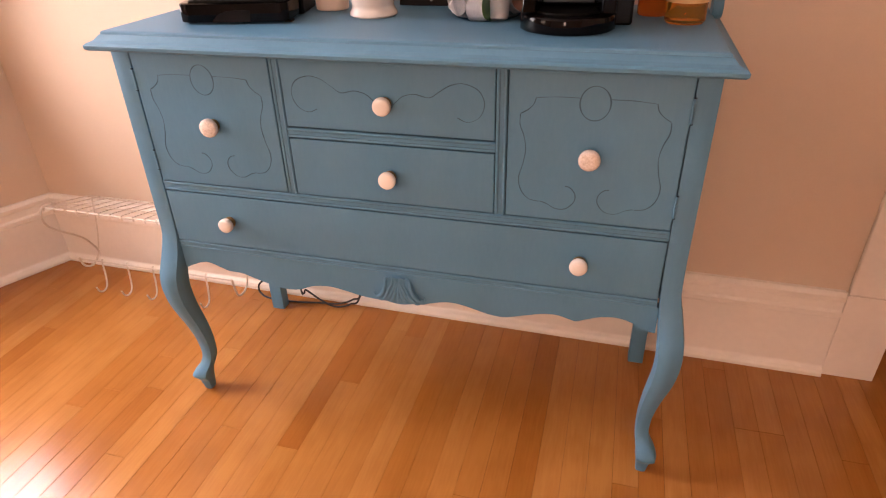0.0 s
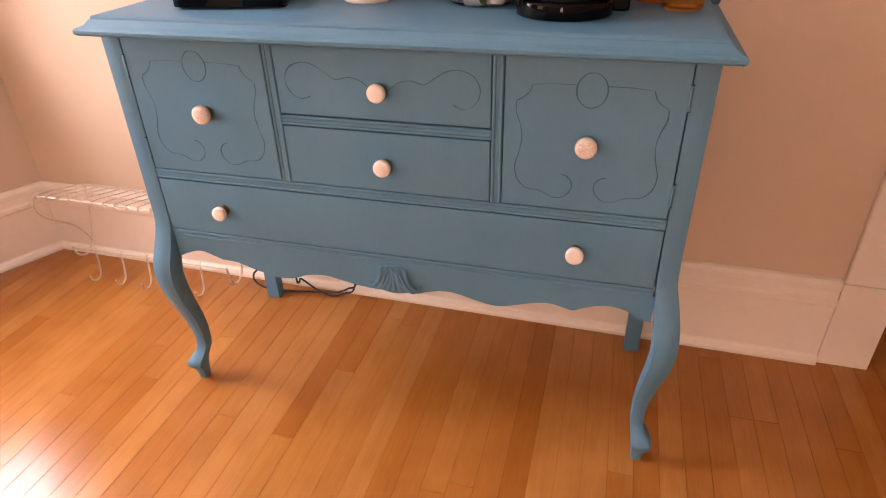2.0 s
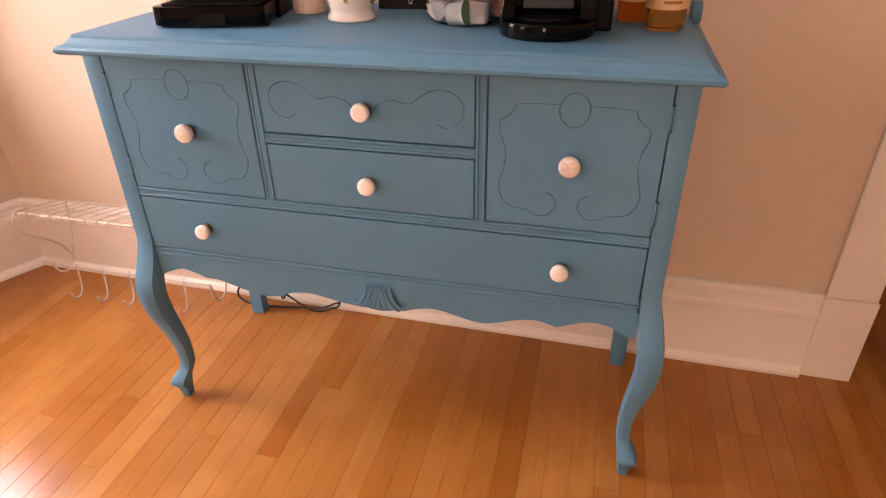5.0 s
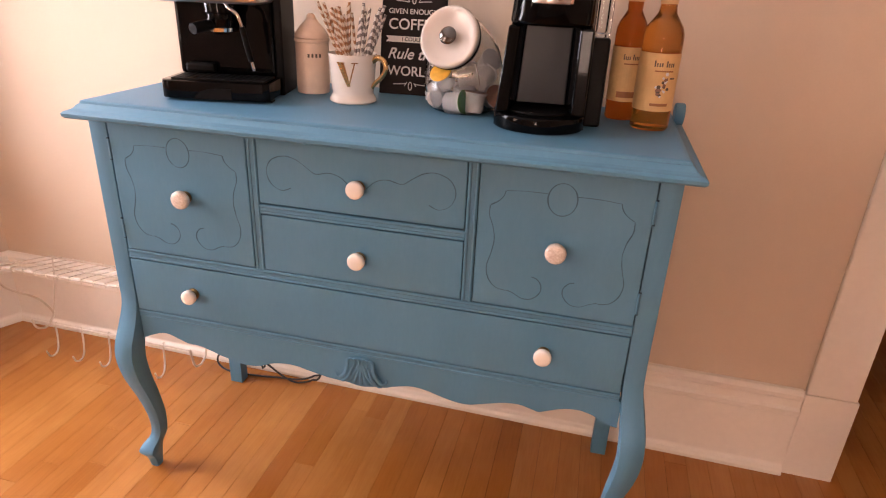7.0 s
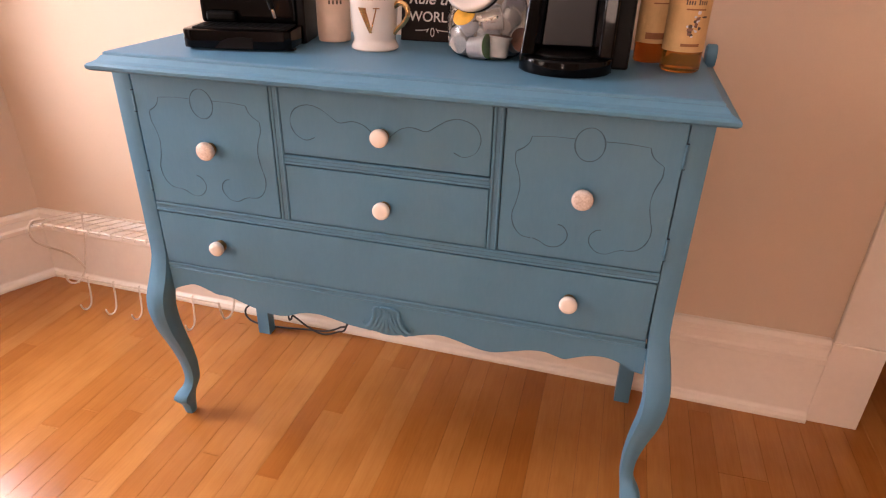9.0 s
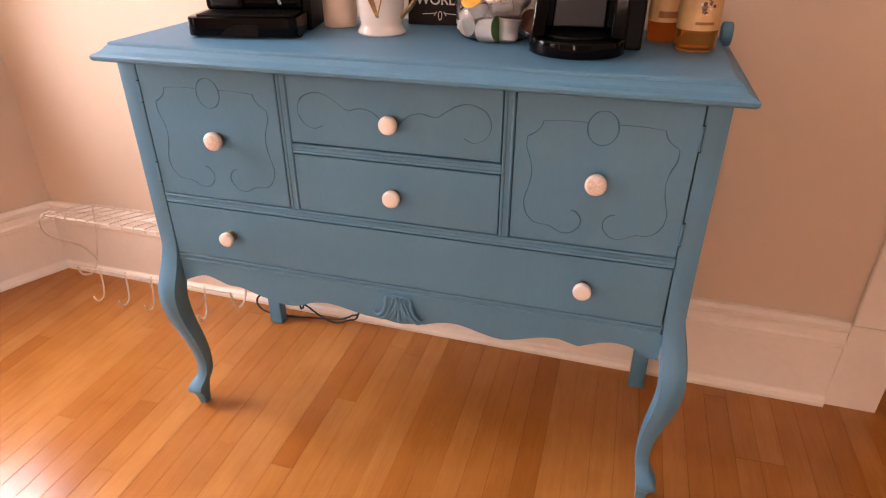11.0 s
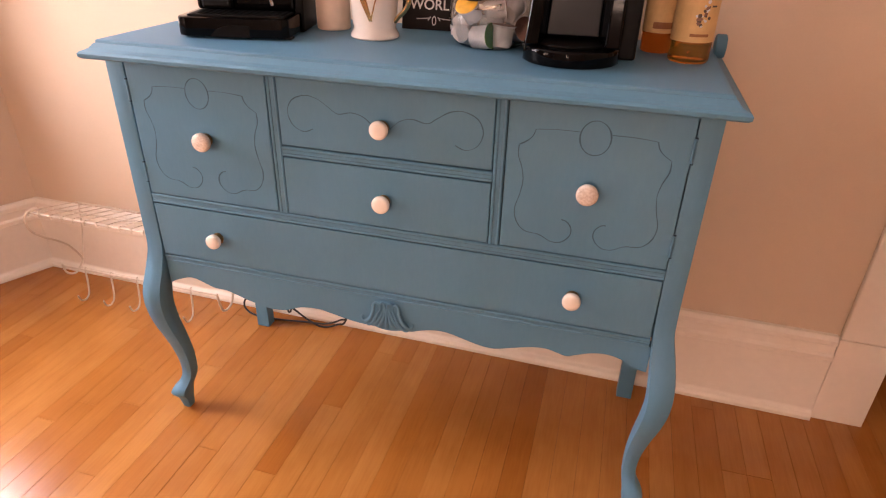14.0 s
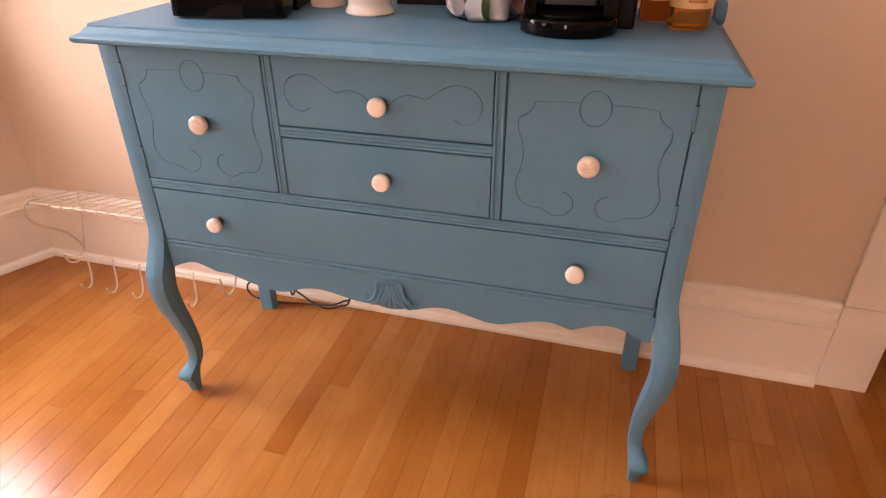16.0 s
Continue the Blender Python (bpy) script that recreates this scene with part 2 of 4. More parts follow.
def tube(bm, pts, r, sides=8, closed=False, squash=None):
    """A round bar along points; r may be a list; squash=(axis, factor) flattens it across one axis."""
    pts = [Vector(q) for q in pts]
    c = len(pts)
    rings = []
    up = Vector((0.13, 0.21, 0.97))
    for i, q in enumerate(pts):
        a = pts[i - 1] if (i or closed) else pts[i]
        b = pts[(i + 1) % c] if (i < c - 1 or closed) else pts[i]
        t = (b - a).normalized()
        s = t.cross(up)
        if s.length < 0.05:
            s = t.cross(Vector((0.9, 0.4, 0.1)))
        s.normalize()
        w = s.cross(t)
        rad = r[i] if isinstance(r, (list, tuple)) else r
        ring = []
        for k in range(sides):
            f = 2 * math.pi * k / sides
            d = (s * math.cos(f) + w * math.sin(f)) * rad
            if squash:
                d[squash[0]] *= squash[1]
            ring.append(bm.verts.new(q + d))
        rings.append(ring)
    for i in range(c if closed else c - 1):
        a, b = rings[i], rings[(i + 1) % c]
        for k in range(sides):
            bm.faces.new((a[k], a[(k + 1) % sides], b[(k + 1) % sides], b[k]))
    if not closed:
        bm.faces.new(rings[0][::-1])
        bm.faces.new(rings[-1])
    return bm


def lathe(prof, sides=32, bm=None, m=None, caps=True):
    """A turned shape round z from (radius, height) pairs."""
    bm = bm or bmesh.new()
    rings = []
    for r, z in prof:
        rings.append([bm.verts.new((m or Matrix()) @ Vector((r * math.cos(2 * math.pi * k / sides), r * math.sin(2 * math.pi * k / sides), z)))
                      for k in range(sides)])
    for a, b in zip(rings, rings[1:]):
        for k in range(sides):
            bm.faces.new((a[k], a[(k + 1) % sides], b[(k + 1) % sides], b[k]))
    if caps:
        bm.faces.new(rings[0][::-1])
        bm.faces.new(rings[-1])
    return bm


def bar(prof, x0, x1, bm=None, axis='x'):
    """A straight moulding: the (y, z) outline run along x, or the (x, y) outline run along z."""
    bm = bm or bmesh.new()
    ends = []
    for x in (x0, x1):
        ends.append([bm.verts.new((x, a, b) if axis == 'x' else (a, b, x)) for a, b in prof])
    c = len(prof)
    for k in range(c):
        bm.faces.new((ends[0][k], ends[0][(k + 1) % c], ends[1][(k + 1) % c], ends[1][k]))
    bm.faces.new(ends[0][::-1])
    bm.faces.new(ends[1])
    return bm


def plate(outline, y0, y1, bm=None, bevel=0.0):
    """A board in the xz plane with any outline, from y0 (front) to y1."""
    bm = bm or bmesh.new()
    front = [bm.verts.new((x, y0, z)) for x, z in outline]
    back = [bm.verts.new((x, y1, z)) for x, z in outline]
    c = len(outline)
    bm.faces.new(front)
    bm.faces.new(back[::-1])
    for k in range(c):
        bm.faces.new((front[k], back[k], back[(k + 1) % c], front[(k + 1) % c]))
    return bm


def lettering(name, text, size, mat, parent, m, shear=0.0, label=""):
    cu = bpy.data.curves.new(name, 'FONT')
    cu.body, cu.size, cu.align_x, cu.align_y, cu.extrude, cu.shear, cu.offset = text, size, 'CENTER', 'CENTER', 0.0004, shear, size * 0.010
    tmp = bpy.data.objects.new(name, cu)
    me = bpy.data.meshes.new_from_object(tmp)
    bpy.data.objects.remove(tmp)
    me.materials.clear()
    me.materials.append(mat)
    ob = new(name, me)
    ob.parent = parent
    ob.matrix_local = m
    if label:
        ob["label"] = label
    return ob


# ---- the room ----
WALL_M = pose(0, 0.480, 0, 0, 0, -0.9)      # local x along the wall, the room on its -y side
XL = -1.505                                  # the corner with the window wall
XD0, XD1 = 1.174, 2.02                        # the doorway
H = 2.55


def structure(name, bm, mat, label, m=None, smooth=False):
    ob = part(name, bm, mat, None, "", smooth)
    if m is not None:
        ob.matrix_world = m
    return tagged(ob, label, name.split("_")[0], "", "structure")


bm = box(XL - 0.14, XD0 - 0.02, 0, 0.14, 0, H)
add_box(bm, XD1 + 0.02, 3.3, 0, 0.14, 0, H)
add_box(bm, XD0 - 0.02, XD1 + 0.02, 0, 0.14, 2.06, H)
structure("wall_north", bm, WALL, "beige painted plaster wall behind the sideboard", WALL_M)

# the slanting window wall, and the plain run of wall beyond it
bm = bmesh.new()
for x0, x1, z0, z1 in ((-0.15, 0.32, 0, H), (1.24, 1.52, 0, H), (0.32, 1.24, 0, 0.74), (0.32, 1.24, 2.02, H)):
    add_box(bm, x0, x1, -0.14, 0, z0, z1)
structure("wall_west", bm, WALL, "beige painted slanting bay wall with a tall window", WEST_M)
bm = bmesh.new()
for y0, y1, z0, z1 in ((-4.2, -2.72, 0, H), (-1.68, -0.80, 0, H), (-2.72, -1.68, 0, 0.74), (-2.72, -1.68, 2.02, H)):
    add_box(bm, -2.29, -2.15, y0, y1, z0, z1)
structure("wall_west_2", bm, WALL, "beige painted wall with a tall window")
bm = box(-2.3, 0.07, -4.24, -4.1, 0, H)
add_box(bm, 0.53, 3.3, -4.24, -4.1, 0, H)
add_box(bm, 0.07, 0.53, -4.24, -4.1, 0, 0.46)
add_box(bm, 0.07, 0.53, -4.24, -4.1, 2.02, H)
structure("wall_south", bm, WALL, "beige painted wall with a tall narrow window")
structure("wall_east", box(3.16, 3.3, -4.2, 0.5, 0, H), WALL, "plain beige painted wall")
structure("ceiling", box(-2.4, 3.4, -4.3, 3.0, H, H + 0.1), CEIL, "plain white painted ceiling")
bm = box(0.3, 0.44, 0.64, 3.0, 0, H)
add_box(bm, 0.3, 3.3, 2.9, 3.0, 0, H)
add_box(bm, 3.16, 3.3, 0.5, 3.0, 0, H)
structure("wall_hall", bm, WALL, "plain beige walls of the dim next room")


def window(name, m, w, h=1.28, over=0.14):
    """Sash window: local x across, y into the room, origin at the sill's centre; opening w by h."""
    win = thing(name, "white painted sash window with a projecting sill", "window", m=m)
    win["kind"] = "structure"
    bm = box(-w / 2, -w / 2 + 0.05, -0.10, -0.05, 0, h, 0.003)
    add_box(bm, w / 2 - 0.05, w / 2, -0.10, -0.05, 0, h, 0.003)
    add_box(bm, -w / 2, w / 2, -0.10, -0.05, 0, 0.06, 0.003)
    add_box(bm, -w / 2, w / 2, -0.10, -0.05, h - 0.05, h, 0.003)
    add_box(bm, -w / 2, w / 2, -0.11, -0.06, h / 2 - 0.02, h / 2 + 0.02, 0.003)
    part("window_frame", bm, TRIM, win)
    part("window_sill", box(-w / 2 - over, w / 2 + over, -0.05, 0.065, -0.035, -0.002, 0.008, 2), TRIM, win)
    bm = box(-w / 2 - 0.11, -w / 2, 0, 0.02, 0, h + 0.11, 0.003)
    add_box(bm, w / 2, w / 2 + 0.11, 0, 0.02, 0, h + 0.11, 0.003)
    add_box(bm, -w / 2, w / 2, 0, 0.02, h, h + 0.11, 0.003)
    part("casing", bm, TRIM, win)
    part("apron", box(-w / 2 - over + 0.04, w / 2 + over - 0.04, 0, 0.018, -0.125, -0.037, 0.004), TRIM, win)
    for z0, z1 in ((0.06, h / 2 - 0.02), (h / 2 + 0.02, h - 0.05)):
        p = part("pane", box(-w / 2 + 0.05, w / 2 - 0.05, -0.082, -0.078, z0, z1), GLASS, win)
        p.visible_shadow = False
    return win


window("window_1", WEST_M @ pose(0.78, 0, 0.74), 0.92, over=0.28)
window("window_2", pose(-2.15, -2.2, 0.74, 0, 0, -90), 1.04)
window("window_3", pose(0.30, -4.1, 0.46, 0, 0, 0), 0.46, 1.56)

# baseboard: tall board, moulded cap and a shoe at the floor; outline as (depth from the wall, height)
BASE = ((0, 0), (-0.036, 0), (-0.036, 0.010), (-0.031, 0.020), (-0.024, 0.026), (-0.022, 0.030), (-0.022, 0.188), (-0.027, 0.193), (-0.027, 0.206),
        (-0.021, 0.213), (-0.019, 0.236), (-0.023, 0.240), (-0.023, 0.252), (-0.014, 0.262), (0, 0.262))
structure("baseboard_north", bar(BASE, XL, 1.046), TRIM, "tall white painted moulded baseboard, slightly scuffed", WALL_M)
structure("baseboard_west", bar([(-a, b) for a, b in BASE], 0.0, 1.5), TRIM, "tall white painted moulded baseboard under the window", WEST_M)

# doorway: plinth block, casing, jamb
def doorway():
    d = thing("door_1", "open doorway with white painted casing on plinth blocks", "doorway", m=WALL_M)
    d["kind"] = "structure"
    for a, b in ((1.0475, XD0), (XD1, XD1 + 0.12)):
        part("plinth_block", box(a, b, -0.021, -0.0, 0, 0.258, 0.0012), TRIM, d)
        part("casing", box(a + 0.003, b - 0.004, -0.018, 0, 0.258, 2.17, 0.004, 2), TRIM, d)
    part("casing", box(1.0515, XD1 + 0.114, -0.021, 0, 2.06, 2.18, 0.003), TRIM, d)
    part("jamb", box(XD0 - 0.019, XD0 - 0.004, 0.001, 0.139, 0, 2.06), TRIM, d)
    part("jamb", box(XD1 + 0.004, XD1 + 0.019, 0.001, 0.139, 0, 2.06), TRIM, d)


doorway()


# ---- the sideboard ----
def knob(parent, x, z, y0, mat, r=0.0180):
    bm = lathe([(0.0, 0.0), (0.013, 0.0), (0.0135, 0.003), (0.009, 0.005), (0.0075, 0.012), (0.0085, 0.016)], 24, caps=False)
    base = part("knob_stem", bm, BRASS, parent, "dark aged brass knob stem", True)
    base.matrix_local = pose(x, y0, z, 90)
    prof = [(0.0, 0.011), (r * 0.72, 0.0115), (r * 0.96, 0.015), (r, 0.019), (r * 0.99, 0.0235), (r * 0.93, 0.0262), (r * 0.80, 0.0276), (r * 0.4, 0.0284), (0.0, 0.0286)]
    k = part("knob", lathe(prof, 32, caps=False), mat, parent, "white porcelain knob" if mat is PORC else "porcelain knob with a faint floral print", 60)
    k.matrix_local = pose(x, y0, z, 90)


def groove(parent, pts, r=0.0010, n=7, closed=False, name="carved_line"):
    """A fine hand-incised line of uneven depth, filled with dark wax, in a front at y = 0; places in metres."""
    sp = spline([(x / WIDE, -0.0001, (z - DROP) / TALL) for x, z in pts], n, closed)
    rad = [r * (0.74 + 0.60 * noise.noise(q * 38.0 + Vector((3.1, 0, 1.7)))) for q in sp]
    bm = tube(bmesh.new(), sp, [max(0.00018, a) for a in rad], 6, closed, (1, 0.30))
    return part(name, bm, CARVED, parent, "fine carved line darkened with wax", True)


def front_panel(name, x0, x1, z0, z1, parent):
    g = 0.0013
    return part(name, box(x0 + g, x1 - g, 0.0, 0.018, z0 + g, z1 - g, 0.0016, 2), BLUE, parent)


def cabinet_leg(side, parent):
    """Cabriole leg: post above, knee, slender ankle, scrolled foot. side is -1 or 1."""
    st = ((0.905, 0.5655, 0.019, 0.0185, 0.019), (0.80, 0.5655, 0.019, 0.0185, 0.019), (0.70, 0.5655, 0.019, 0.0185, 0.019), (0.62, 0.5655, 0.019, 0.0185, 0.019), (0.565, 0.5655, 0.019, 0.0185, 0.019), (0.52, 0.5658, 0.0185, 0.0187, 0.0194), (0.475, 0.567, 0.016, 0.0195, 0.021), (0.425, 0.574, 0.006, 0.0235, 0.025),
          (0.375, 0.580, -0.012, 0.0260, 0.0275), (0.330, 0.581, -0.018, 0.0260, 0.0270), (0.280, 0.576, -0.014, 0.0240, 0.0250), (0.220, 0.567, -0.002, 0.0205, 0.0210),
          (0.160, 0.561, 0.008, 0.0170, 0.0180), (0.110, 0.561, 0.010, 0.0155, 0.0165), (0.086, 0.566, 0.003, 0.0170, 0.0185), (0.069, 0.574, -0.010, 0.0215, 0.0230),
          (0.055, 0.577, -0.014, 0.0230, 0.0245), (0.044, 0.576, -0.012, 0.0200, 0.0210), (0.030, 0.574, -0.008, 0.0155, 0.0160), (0.0, 0.573, -0.006, 0.0115, 0.0120))
    pts = spline([(z, o, y) for z, o, y, a, b in st], 4)
    hw = spline([(a, b, 0) for z, o, y, a, b in st], 4)
    bm = bmesh.new()
    rings = []
    for p, h in zip(pts, hw):
        z = min(0.905, max(0.0, p.x))
        low = max(0.0, min(1.0, (0.54 - z) / 0.22))
        o = p.y
        post = 1.0 - low
        wider = 0.0035 * post if side < 0 else 0.0022 * post
        o += 0.0100 * post if side < 0 else 0.0012 * post + 0.0035 * low * min(1.0, z / 0.3)
        ring = []
        n = 20
        e = 0.22 + 0.30 * low                    # square post, rounder leg
        for k in range(n):
            f = 2 * math.pi * (k + 0.5) / n
            c, s = math.cos(f), math.sin(f)
            q = 1.0 / max(abs(c), abs(s)) * (1 - e) + e
            q = min(q, 1.30)
            ring.append(bm.verts.new((side * (o + (h.x + wider) * c * q), p.z + h.y * s * q, z)))
        rings.append(ring)
    for a, b in zip(rings, rings[1:]):
        for k in range(len(a)):
            bm.faces.new((a[k], a[(k + 1) % len(a)], b[(k + 1) % len(a)], b[k]))
    bm.faces.new(rings[0])
    bm.faces.new(rings[-1][::-1])
    return part("leg", bm, BLUE, parent, "curved cabriole leg with scrolled foot", 50)


def shell(parent):
    """Carved shell: lobes that fan from a small crown, and a curled leaf on each side."""
    out = spline([(-0.050, 0, 0.384), (-0.036, 0, 0.402), (-0.029, 0, 0.424), (-0.018, 0, 0.438), (0.0, 0, 0.440), (0.018, 0, 0.438), (0.029, 0, 0.424), (0.036, 0, 0.402), (0.050, 0, 0.384),
                  (0.030, 0, 0.374), (0.0, 0, 0.369), (-0.030, 0, 0.374)], 3, True)
    o = part("shell_ornament", plate([(p.x, p.z) for p in out], -0.0035, 0.0015), BLUE, parent, "carved shell ornament, painted blue")

    def strand(name, pts, r0, r1, r2):
        sp = spline(pts, 6)
        n = len(sp) - 1
        rad = [(r0 + (r1 - r0) * min(1, 2 * i / n)) if 2 * i < n else (r1 + (r2 - r1) * (2 * i / n - 1)) for i in range(n + 1)]
        part(name, tube(bmesh.new(), sp, rad, 8, False, (1, 0.6)), BLUE, o, "", True)
    for k in range(-2, 3):
        f = k / 2.0
        strand("lobe", [(0.004 * f, -0.004, 0.430 - 0.002 * abs(f)), (0.010 * f, -0.006, 0.412), (0.020 * f, -0.007, 0.392), (0.036 * f, -0.004, 0.374 + 0.006 * f * f)], 0.0020, 0.0036, 0.0050)
    for q in (-1, 1):
        strand("crown", [(q * 0.002, -0.005, 0.424), (q * 0.004, -0.007, 0.437), (q * 0.010, -0.007, 0.4415), (q * 0.015, -0.006, 0.434), (q * 0.014, -0.005, 0.420)], 0.0018, 0.0028, 0.0016)
        strand("leaf", [(q * 0.012, -0.005, 0.428), (q * 0.021, -0.007, 0.440), (q * 0.029, -0.008, 0.434), (q * 0.030, -0.008, 0.416), (q * 0.036, -0.008, 0.399),
                        (q * 0.048, -0.006, 0.386), (q * 0.057, -0.004, 0.387), (q * 0.059, -0.003, 0.395), (q * 0.054, -0.004, 0.397)], 0.0022, 0.0046, 0.0016)
        strand("leaf", [(q * 0.014, -0.005, 0.422), (q * 0.021, -0.008, 0.410), (q * 0.027, -0.008, 0.394), (q * 0.040, -0.006, 0.378), (q * 0.048, -0.003, 0.376)], 0.0018, 0.0038, 0.0020)
    o.location = (0.002, 0.0, 0.0)
    return o


WIDE, TALL, DROP = 1.11, 1.02, -0.100          # proportions of the front: width, height, and its drop
SB = thing("sideboard", "blue chalk-painted antique sideboard with cabriole legs, against the wall", "sideboard")
TOPZ = 0.951


def sideboard():
    # carcass: sides, back, floor, and a dark web standing in for gap shade
    bm = box(-0.523, -0.505, 0.035, 0.355, 0.545, 0.99)
    add_box(bm, 0.505, 0.523, 0.035, 0.355, 0.545, 0.99)
    add_box(bm, -0.505, 0.505, 0.345, 0.355, 0.545, 0.99)
    add_box(bm, -0.505, 0.505, 0.02, 0.345, 0.545, 0.556)
    part("body", bm, BLUE, SB)
    part("inner_frame", box(-0.497, 0.497, 0.0185, 0.024, 0.556, 0.99), GAP_SHADE, SB, "dark inner panel standing in for shade in the gaps")
    # rails and stiles with a bead along both edges
    def bead(w):
        return ((0.016, 0), (0.0016, 0), (-0.0004, 0.0018), (-0.0006, 0.0036), (0.0001, 0.0054), (0.0012, 0.0060), (0.0012, w - 0.0060),
                (0.0001, w - 0.0054), (-0.0006, w - 0.0036), (-0.0004, w - 0.0018), (0.0016, w), (0.016, w))
    part("rail", bar([(a, b + 0.684) for a, b in bead(0.021)], -0.497, 0.492), BLUE, SB, "", 30)
    part("rail", bar([(a, b + 0.831) for a, b in bead(0.020)], -0.193, 0.193), BLUE, SB, "", 30)
    part("rail", bar([(a, b + 0.535) for a, b in bead(0.018)], -0.497, 0.492), BLUE, SB, "", 30)
    for x in (-0.2115, 0.1930):
        part("stile", bar([(b + x, a) for a, b in bead(0.0185)], 0.706, 0.990, None, 'z'), BLUE, SB, "", 30)
    # waxed lines in the quirks of the beads
    for z, a, b in ((0.6905, -0.49, 0.49), (0.6985, -0.49, 0.49), (0.8375, -0.192, 0.192), (0.8445, -0.192, 0.192), (0.5415, -0.49, 0.49), (0.5465, -0.49, 0.49)):
        part("bead_line", tube(bmesh.new(), [(a, 0.0010, z), (b, 0.0010, z)], 0.0005, 5), WORN, SB, "waxed line in the bead")
    for x in (-0.2055, -0.1990, 0.1990, 0.2055):
        part("bead_line", tube(bmesh.new(), [(x, 0.0010, 0.707), (x, 0.0010, 0.988)], 0.0005, 5), WORN, SB, "waxed line in the bead")
    # drawers
    d = front_panel("drawer", -0.193, 0.193, 0.853, 0.992, SB)
    knob(d, 0.001, 0.9187, 0.0, PORC)
    for s in (-1, 1):
        groove(d, [(s * 0.016, 0.828), (s * 0.036, 0.845), (s * 0.060, 0.851), (s * 0.088, 0.846), (s * 0.108, 0.858), (s * 0.130, 0.871), (s * 0.155, 0.875), (s * 0.182, 0.864),
                   (s * 0.193, 0.840), (s * 0.184, 0.815), (s * 0.162, 0.804), (s * 0.142, 0.811)], 0.0011)
    d = front_panel("drawer", -0.193, 0.193, 0.706, 0.830, SB)
    knob(d, 0.001, 0.7717, 0.0, PORC)
    d = front_panel("drawer", -0.4975, 0.4925, 0.554, 0.683, SB)
    knob(d, -0.357, 0.6262, 0.0, PORC, 0.0168)
    knob(d, 0.349, 0.6270, 0.0, PORC)
    # doors with a carved shield outline
    for x0, x1, kx, s, kz in ((-0.4975, -0.2120, -0.346, 1, 0.852), (0.2120, 0.4925, 0.3495, -1, 0.846)):
        d = front_panel("door", x0, x1, 0.706, 0.992, SB)
        c, u = (-0.391, 0.003) if s > 0 else (0.388, 0.0)
        knob(d, kx, kz, 0.0, PRINT, 0.0197)
        # oval
        groove(d, [(c + 0.0262 * math.cos(2 * math.pi * k / 12), 0.8525 + u + 0.0305 * math.sin(2 * math.pi * k / 12)) for k in range(12)], 0.0012, 4, True)
        for q in (-1, 1):
            groove(d, [(c + q * 0.027, 0.861 + u), (c + q * 0.065, 0.861 + u), (c + q * 0.101, 0.858 + u)], 0.0007, 6)
            groove(d, [(c + q * 0.102, 0.858 + u), (c + q * 0.106, 0.846 + u), (c + q * 0.115, 0.836 + u), (c + q * 0.128, 0.828 + u)], 0.0012, 5)
            groove(d, [(c + q * 0.129, 0.827 + u), (c + q * 0.129, 0.807 + u), (c + q * 0.121, 0.785 + u), (c + q * 0.117, 0.760 + u), (c + q * 0.121, 0.732 + u),
                       (c + q * 0.128, 0.703 + u), (c + q * 0.123, 0.678 + u), (c + q * 0.108, 0.661 + u), (c + q * 0.088, 0.657 + u)], 0.0011, 6)
            groove(d, [(c + q * 0.086, 0.658 + u), (c + q * 0.073, 0.654 + u), (c + q * 0.055, 0.645 + u), (c + q * 0.036, 0.647 + u), (c + q * 0.022, 0.662 + u), (c + q * 0.021, 0.678 + u),
                       (c + q * 0.030, 0.690 + u), (c + q * 0.040, 0.693 + u)], 0.0012, 6)
        hx = x0 if s > 0 else x1
        for z in (0.755, 0.930):
            bm = tube(bmesh.new(), [(hx, -0.0012, z - 0.021), (hx, -0.0008, z + 0.021)], 0.0023, 10)
            part("hinge", bm, BLUE, d, "painted-over hinge barrel", True)
            # dark strips that paint the shade in the gaps at the barrel ends
            for zz in (z - 0.022, z + 0.022):
                part("hinge_gap", tube(bmesh.new(), [(hx - 0.003 * s, -0.0004, zz), (hx + 0.001 * s, -0.0004, zz)], 0.0016, 6), GAP_SHADE, d, "dark strip for the shade in the hinge gap")
    # apron with a scalloped lower edge
    low = [(-0.497, 0.476), (-0.474, 0.489), (-0.440, 0.500), (-0.405, 0.489), (-0.388, 0.483), (-0.355, 0.481), (-0.310, 0.466), (-0.262, 0.455), (-0.225, 0.458), (-0.190, 0.473), (-0.150, 0.478),
           (-0.110, 0.471), (-0.075, 0.464), (-0.03, 0.461), (0.043, 0.463), (0.065, 0.470), (0.088, 0.477), (0.108, 0.480), (0.131, 0.478), (0.168, 0.468), (0.195, 0.462), (0.221, 0.462), (0.255, 0.473), (0.287, 0.483), (0.315, 0.486), (0.337, 0.481), (0.354, 0.477), (0.370, 0.484), (0.399, 0.496), (0.428, 0.499), (0.454, 0.492), (0.474, 0.479), (0.497, 0.474)]
    edge = [(p.x, p.y) for p in spline([(x, z, 0) for x, z in low], 4)]
    ap = part("apron", plate([(-0.497, 0.536), (0.497, 0.536)] + edge[::-1], 0.001, 0.019), BLUE, SB, "scalloped apron")
    part("side_apron", box(-0.520, -0.506, 0.04, 0.35, 0.485, 0.546), BLUE, SB)
    part("side_apron", box(0.506, 0.520, 0.04, 0.35, 0.485, 0.546), BLUE, SB)
    return ap


